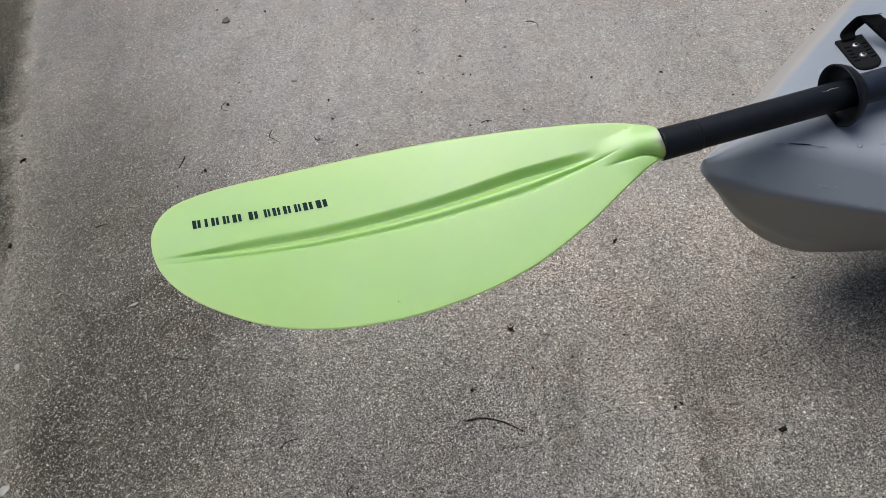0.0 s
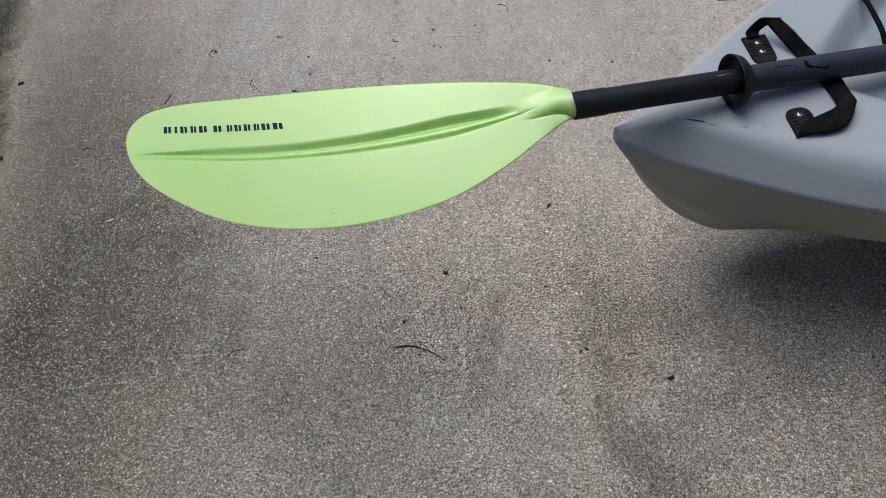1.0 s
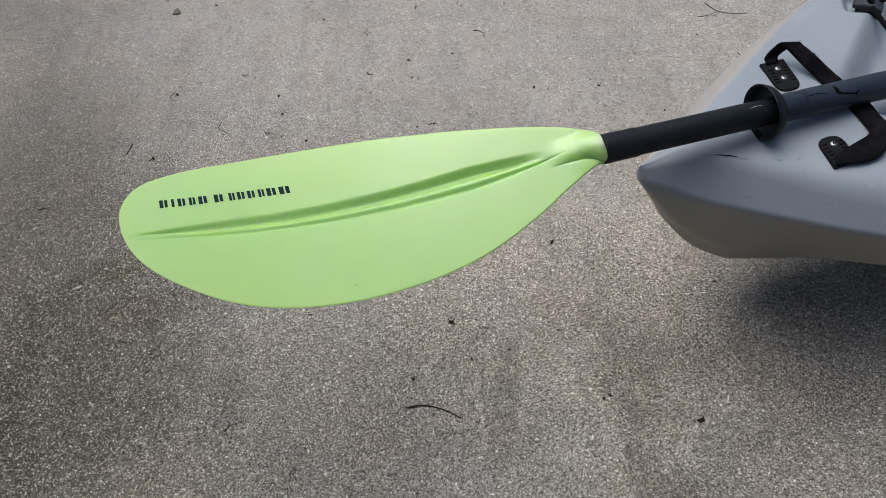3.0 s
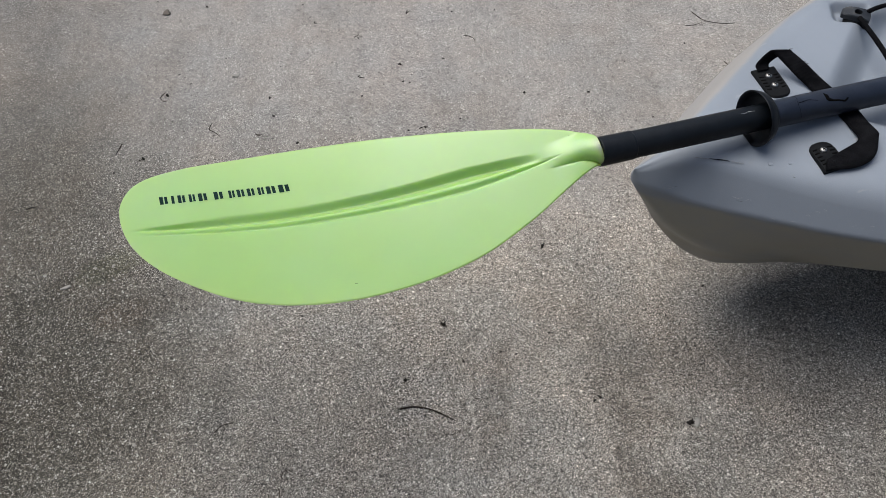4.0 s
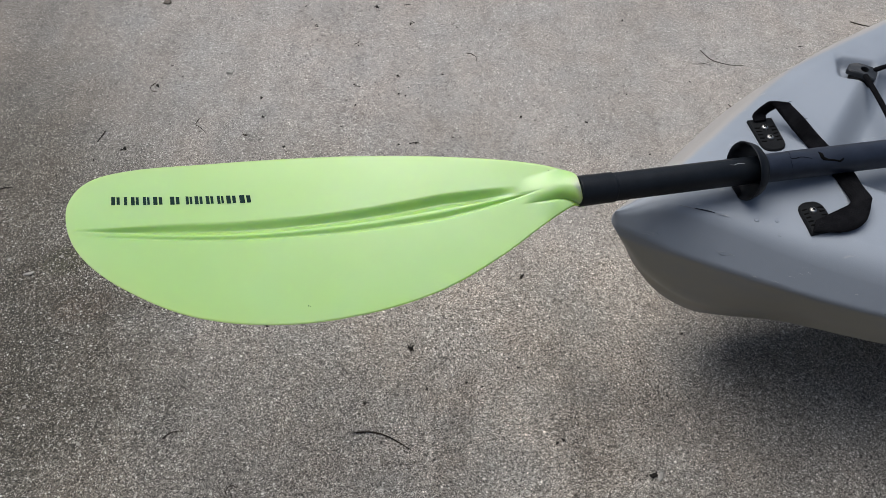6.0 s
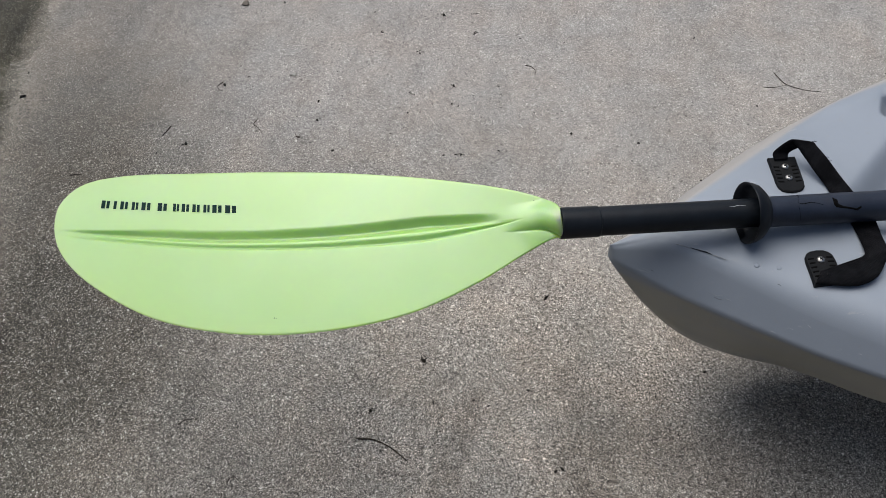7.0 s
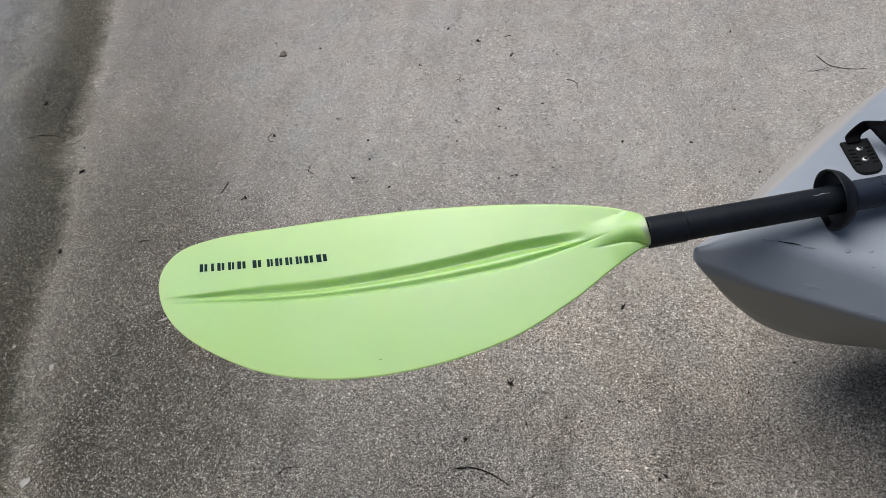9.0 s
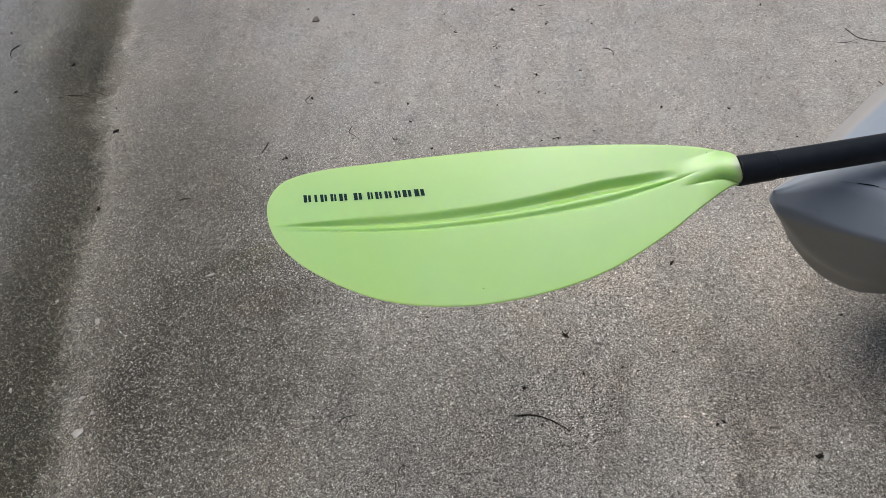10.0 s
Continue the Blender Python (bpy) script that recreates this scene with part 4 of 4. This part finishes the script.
twig([(-0.477, 1.025), (-0.480, 1.010), (-0.470, 1.003), (-0.458, 0.992)], 0.0009)
twig([(-0.629, 0.982), (-0.632, 0.969), (-0.636, 0.954)], 0.0012)
twig([(-0.574, 1.106), (-0.581, 1.094), (-0.575, 1.084), (-0.566, 1.084)], 0.0008)
twig([(-0.022, 1.235), (-0.010, 1.233), (-0.001, 1.224), (0.001, 1.212)], 0.0009)
twig([(0.425, 1.285), (0.440, 1.262), (0.455, 1.252), (0.482, 1.246), (0.506, 1.247)], 0.0008, "forked dark twig lying on the concrete")
twig([(0.405, 1.243), (0.425, 1.245), (0.448, 1.255)], 0.0006)
twig([(0.735, 1.395), (0.757, 1.387), (0.785, 1.381)], 0.0012)
twig([(-1.258, 1.262), (-1.270, 1.245), (-1.266, 1.228), (-1.255, 1.215)], 0.0012)
twig([(-1.085, 1.107), (-1.06, 1.107), (-1.035, 1.102), (-1.015, 1.090)], 0.0010)
twig([(-1.042, 1.14), (-1.038, 1.125), (-1.046, 1.108)], 0.0008)
twig([(-1.03, 1.115), (-1.015, 1.112), (-1.00, 1.105)], 0.0009)
twig([(-0.762, 0.840), (-0.752, 0.845), (-0.74, 0.846)], 0.0010)
twig([(-0.570, 0.587), (-0.557, 0.583), (-0.543, 0.587)], 0.0009)
twig([(-0.132, 1.306), (-0.131, 1.312), (-0.127, 1.317)], 0.0009)
twig([(-0.398, 0.999), (-0.393, 0.994), (-0.387, 0.995)], 0.0007)
twig([(-0.108, 0.996), (-0.098, 1.000), (-0.089, 0.999)], 0.0008)
twig([(0.459, 1.141), (0.464, 1.133), (0.470, 1.123)], 0.0010)
twig([(0.617, 1.310), (0.623, 1.3115), (0.628, 1.311)], 0.0009)
twig([(-1.291, 1.399), (-1.287, 1.404), (-1.283, 1.412)], 0.0008, "short dark plant scrap lying on the concrete")
twig([(-1.107, 1.099), (-1.098, 1.101), (-1.091, 1.102)], 0.0008, "short dark plant scrap lying on the concrete")
twig([(-0.593, 0.94), (-0.587, 0.944), (-0.582, 0.947)], 0.0008, "short dark plant scrap lying on the concrete")
twig([(-0.149, 1.364), (-0.14, 1.366), (-0.133, 1.368)], 0.0008, "short dark plant scrap lying on the concrete")
twig([(-0.132, 1.304), (-0.128, 1.311), (-0.123, 1.315)], 0.0008, "short dark plant scrap lying on the concrete")
twig([(-0.396, 0.994), (-0.39, 0.991), (-0.385, 0.994)], 0.0008, "short dark plant scrap lying on the concrete")
twig([(-0.232, 1.24), (-0.226, 1.245), (-0.223, 1.249)], 0.0008, "short dark plant scrap lying on the concrete")
twig([(-0.219, 1.128), (-0.212, 1.129), (-0.207, 1.128)], 0.0008, "short dark plant scrap lying on the concrete")
twig([(-0.032, 0.478), (-0.028, 0.477), (-0.023, 0.477)], 0.0008, "short dark plant scrap lying on the concrete")
for x, y, s in ((-0.943, 1.008, 0.008), (-0.908, 0.818, 0.007), (-0.586, 0.945, 0.005), (0.087, 0.736, 0.006), 
                (0.200, 1.073, 0.004), (-0.034, 1.017, 0.003), (0.084, 1.077, 0.004), (-0.320, 0.971, 0.004), (-0.224, 1.238, 0.003),
                (-0.380, 1.084, 0.005), (-0.369, 1.038, 0.004), (-0.569, 1.098, 0.005), (-1.108, 1.197, 0.007), (0.262, 0.432, 0.007), (0.144, 0.474, 0.005), (-0.061, 1.173, 0.003), (-0.219, 1.133, 0.003), (-0.211, 1.081, 0.003), 
                (-0.312, 1.289, 0.003), (-0.042, 1.307, 0.003), (0.043, 1.308, 0.0025), (-0.230, 1.027, 0.0025), (-0.126, 0.992, 0.003), (-0.172, 1.110, 0.0025), (-0.137, 1.115, 0.003), (-0.124, 1.112, 0.0025),
                (-0.463, 0.638, 0.0035), (-0.285, 0.620, 0.0035), (0.396, 1.194, 0.003), (0.258, 0.602, 0.003), (0.010, 0.550, 0.0025), (0.032, 0.545, 0.003)):
    crumb(x, y, s * 0.85)
for x, y, s in ((-1.297, 1.301, 0.004), (-1.204, 1.117, 0.005), (-0.965, 1.071, 0.0035), (-0.63, 0.915, 0.0035), (-0.634, 1.366, 0.0035), (-0.532, 1.346, 0.004), (-0.556, 1.152, 0.003),
                (-0.367, 1.166, 0.0028), (-0.339, 1.343, 0.003), (-0.267, 1.393, 0.0045), (-0.096, 0.998, 0.003), (0.282, 1.357, 0.004), (0.306, 1.006, 0.003), (0.323, 0.652, 0.0035), (-0.045, 0.536, 0.0035), (-0.53, 1.127, 0.0026), (-0.473, 1.193, 0.0024), (-0.309, 1.285, 0.0035), (0.276, 1.15, 0.0024), (0.082, 0.579, 0.0035), (0.292, 0.55, 0.003), (0.136, 0.469, 0.004)):
    crumb(x, y, s * 0.85)
for x, y, s in ((-0.073, 0.598, 0.013), (-0.143, 1.162, 0.010), (-0.129, 0.508, 0.009), (-0.201, 1.353, 0.010), (-0.955, 0.560, 0.007)):
    tangle(x, y, s)
pebble(-0.610, 1.330, 0.0085, DARKSTONE, "brown-grey pebble on the concrete", 0.8, 20, 0.4)
pebble(-0.449, 1.145, 0.0075)
pebble(-0.657, 0.683, 0.0085, narrow=0.4, turn=25)
pebble(-0.823, 0.586, 0.006)
pebble(-0.783, 0.397, 0.010, label="flat pale stone bedded in the concrete", narrow=0.75, turn=50, thick=0.12)
for x, y, s in ((-0.591, 0.722, 0.0042), (-0.619, 0.719, 0.0036), (-0.627, 0.444, 0.0034), (-0.773, 0.429, 0.0042), (-0.798, 0.453, 0.0050), (-0.921, 0.458, 0.0045), (-0.696, 0.708, 0.0038),
                (-0.744, 0.542, 0.0034), (-0.659, 0.559, 0.0034), (-0.501, 0.423, 0.0036), (-0.909, 0.622, 0.0040), (-0.895, 0.858, 0.0034), (-0.590, 0.470, 0.0032), (-0.688, 0.414, 0.0036)):
    pebble(x, y, s)
pebble(0.272, 0.431, 0.007, label="pale stone chip beside a dark crumb")


def make_grains():
    """Loose and exposed sand grains over the seen part of the slab."""
    g = np.random.default_rng(5)
    n = 130000
    x, y = g.uniform(-1.5, 0.95, n), g.uniform(0.15, 1.65, n)
    # fewer stand clear of the paste on the upper slab and in the algae band
    q = x + 0.78 + (y - 0.31) * 0.24
    share = 0.20 + 0.80 * np.clip((1.1 - y - 0.1 * x) / 0.4, 0, 1)
    share *= np.where(q < -0.14, 0.8, np.where(q < -0.01, 0.4, 1.0))
    keep = g.random(n) < share
    x, y = x[keep], y[keep]
    r = 0.0006 + 0.0014 * g.random(len(x)) ** 5
    # coarser chips worn bare in the dirty low corner
    more = 9000
    x, y = np.append(x, g.uniform(-0.78, -0.40, more)), np.append(y, g.uniform(0.2, 0.82, more))
    r = np.append(r, 0.0009 + 0.0014 * g.random(more) ** 2)
    n = len(x)
    base = np.array([(1, 0, 0), (0, 1, 0), (-1, 0, 0), (0, -1, 0), (0, 0, 0.8), (0, 0, -0.6)], float)
    faces = np.array([(0, 1, 4), (1, 2, 4), (2, 3, 4), (3, 0, 4), (1, 0, 5), (2, 1, 5), (3, 2, 5), (0, 3, 5)])
    a = g.uniform(0, 2 * math.pi, n)
    k = g.uniform(0.6, 1.0, (n, 6, 3))
    p = base[None] * k * r[:, None, None]
    p[:, :, 1] *= g.uniform(0.4, 0.9, n)[:, None]
    px = p[:, :, 0] * np.cos(a)[:, None] - p[:, :, 1] * np.sin(a)[:, None]
    py = p[:, :, 0] * np.sin(a)[:, None] + p[:, :, 1] * np.cos(a)[:, None]
    verts = np.stack([px + x[:, None], py + y[:, None], p[:, :, 2] * 0.7], -1).reshape(-1, 3)
    fs = (faces[None] + 6 * np.arange(n)[:, None, None]).reshape(-1, 3)
    me = bpy.data.meshes.new("sand_grains")
    me.from_pydata(verts.tolist(), [], fs.tolist())
    me.materials.append(GRAINS)
    return tagged(new("sand_grains", me), "pale and dark sand grains scattered over the concrete", "sand grains", kind="stuff")


make_grains()
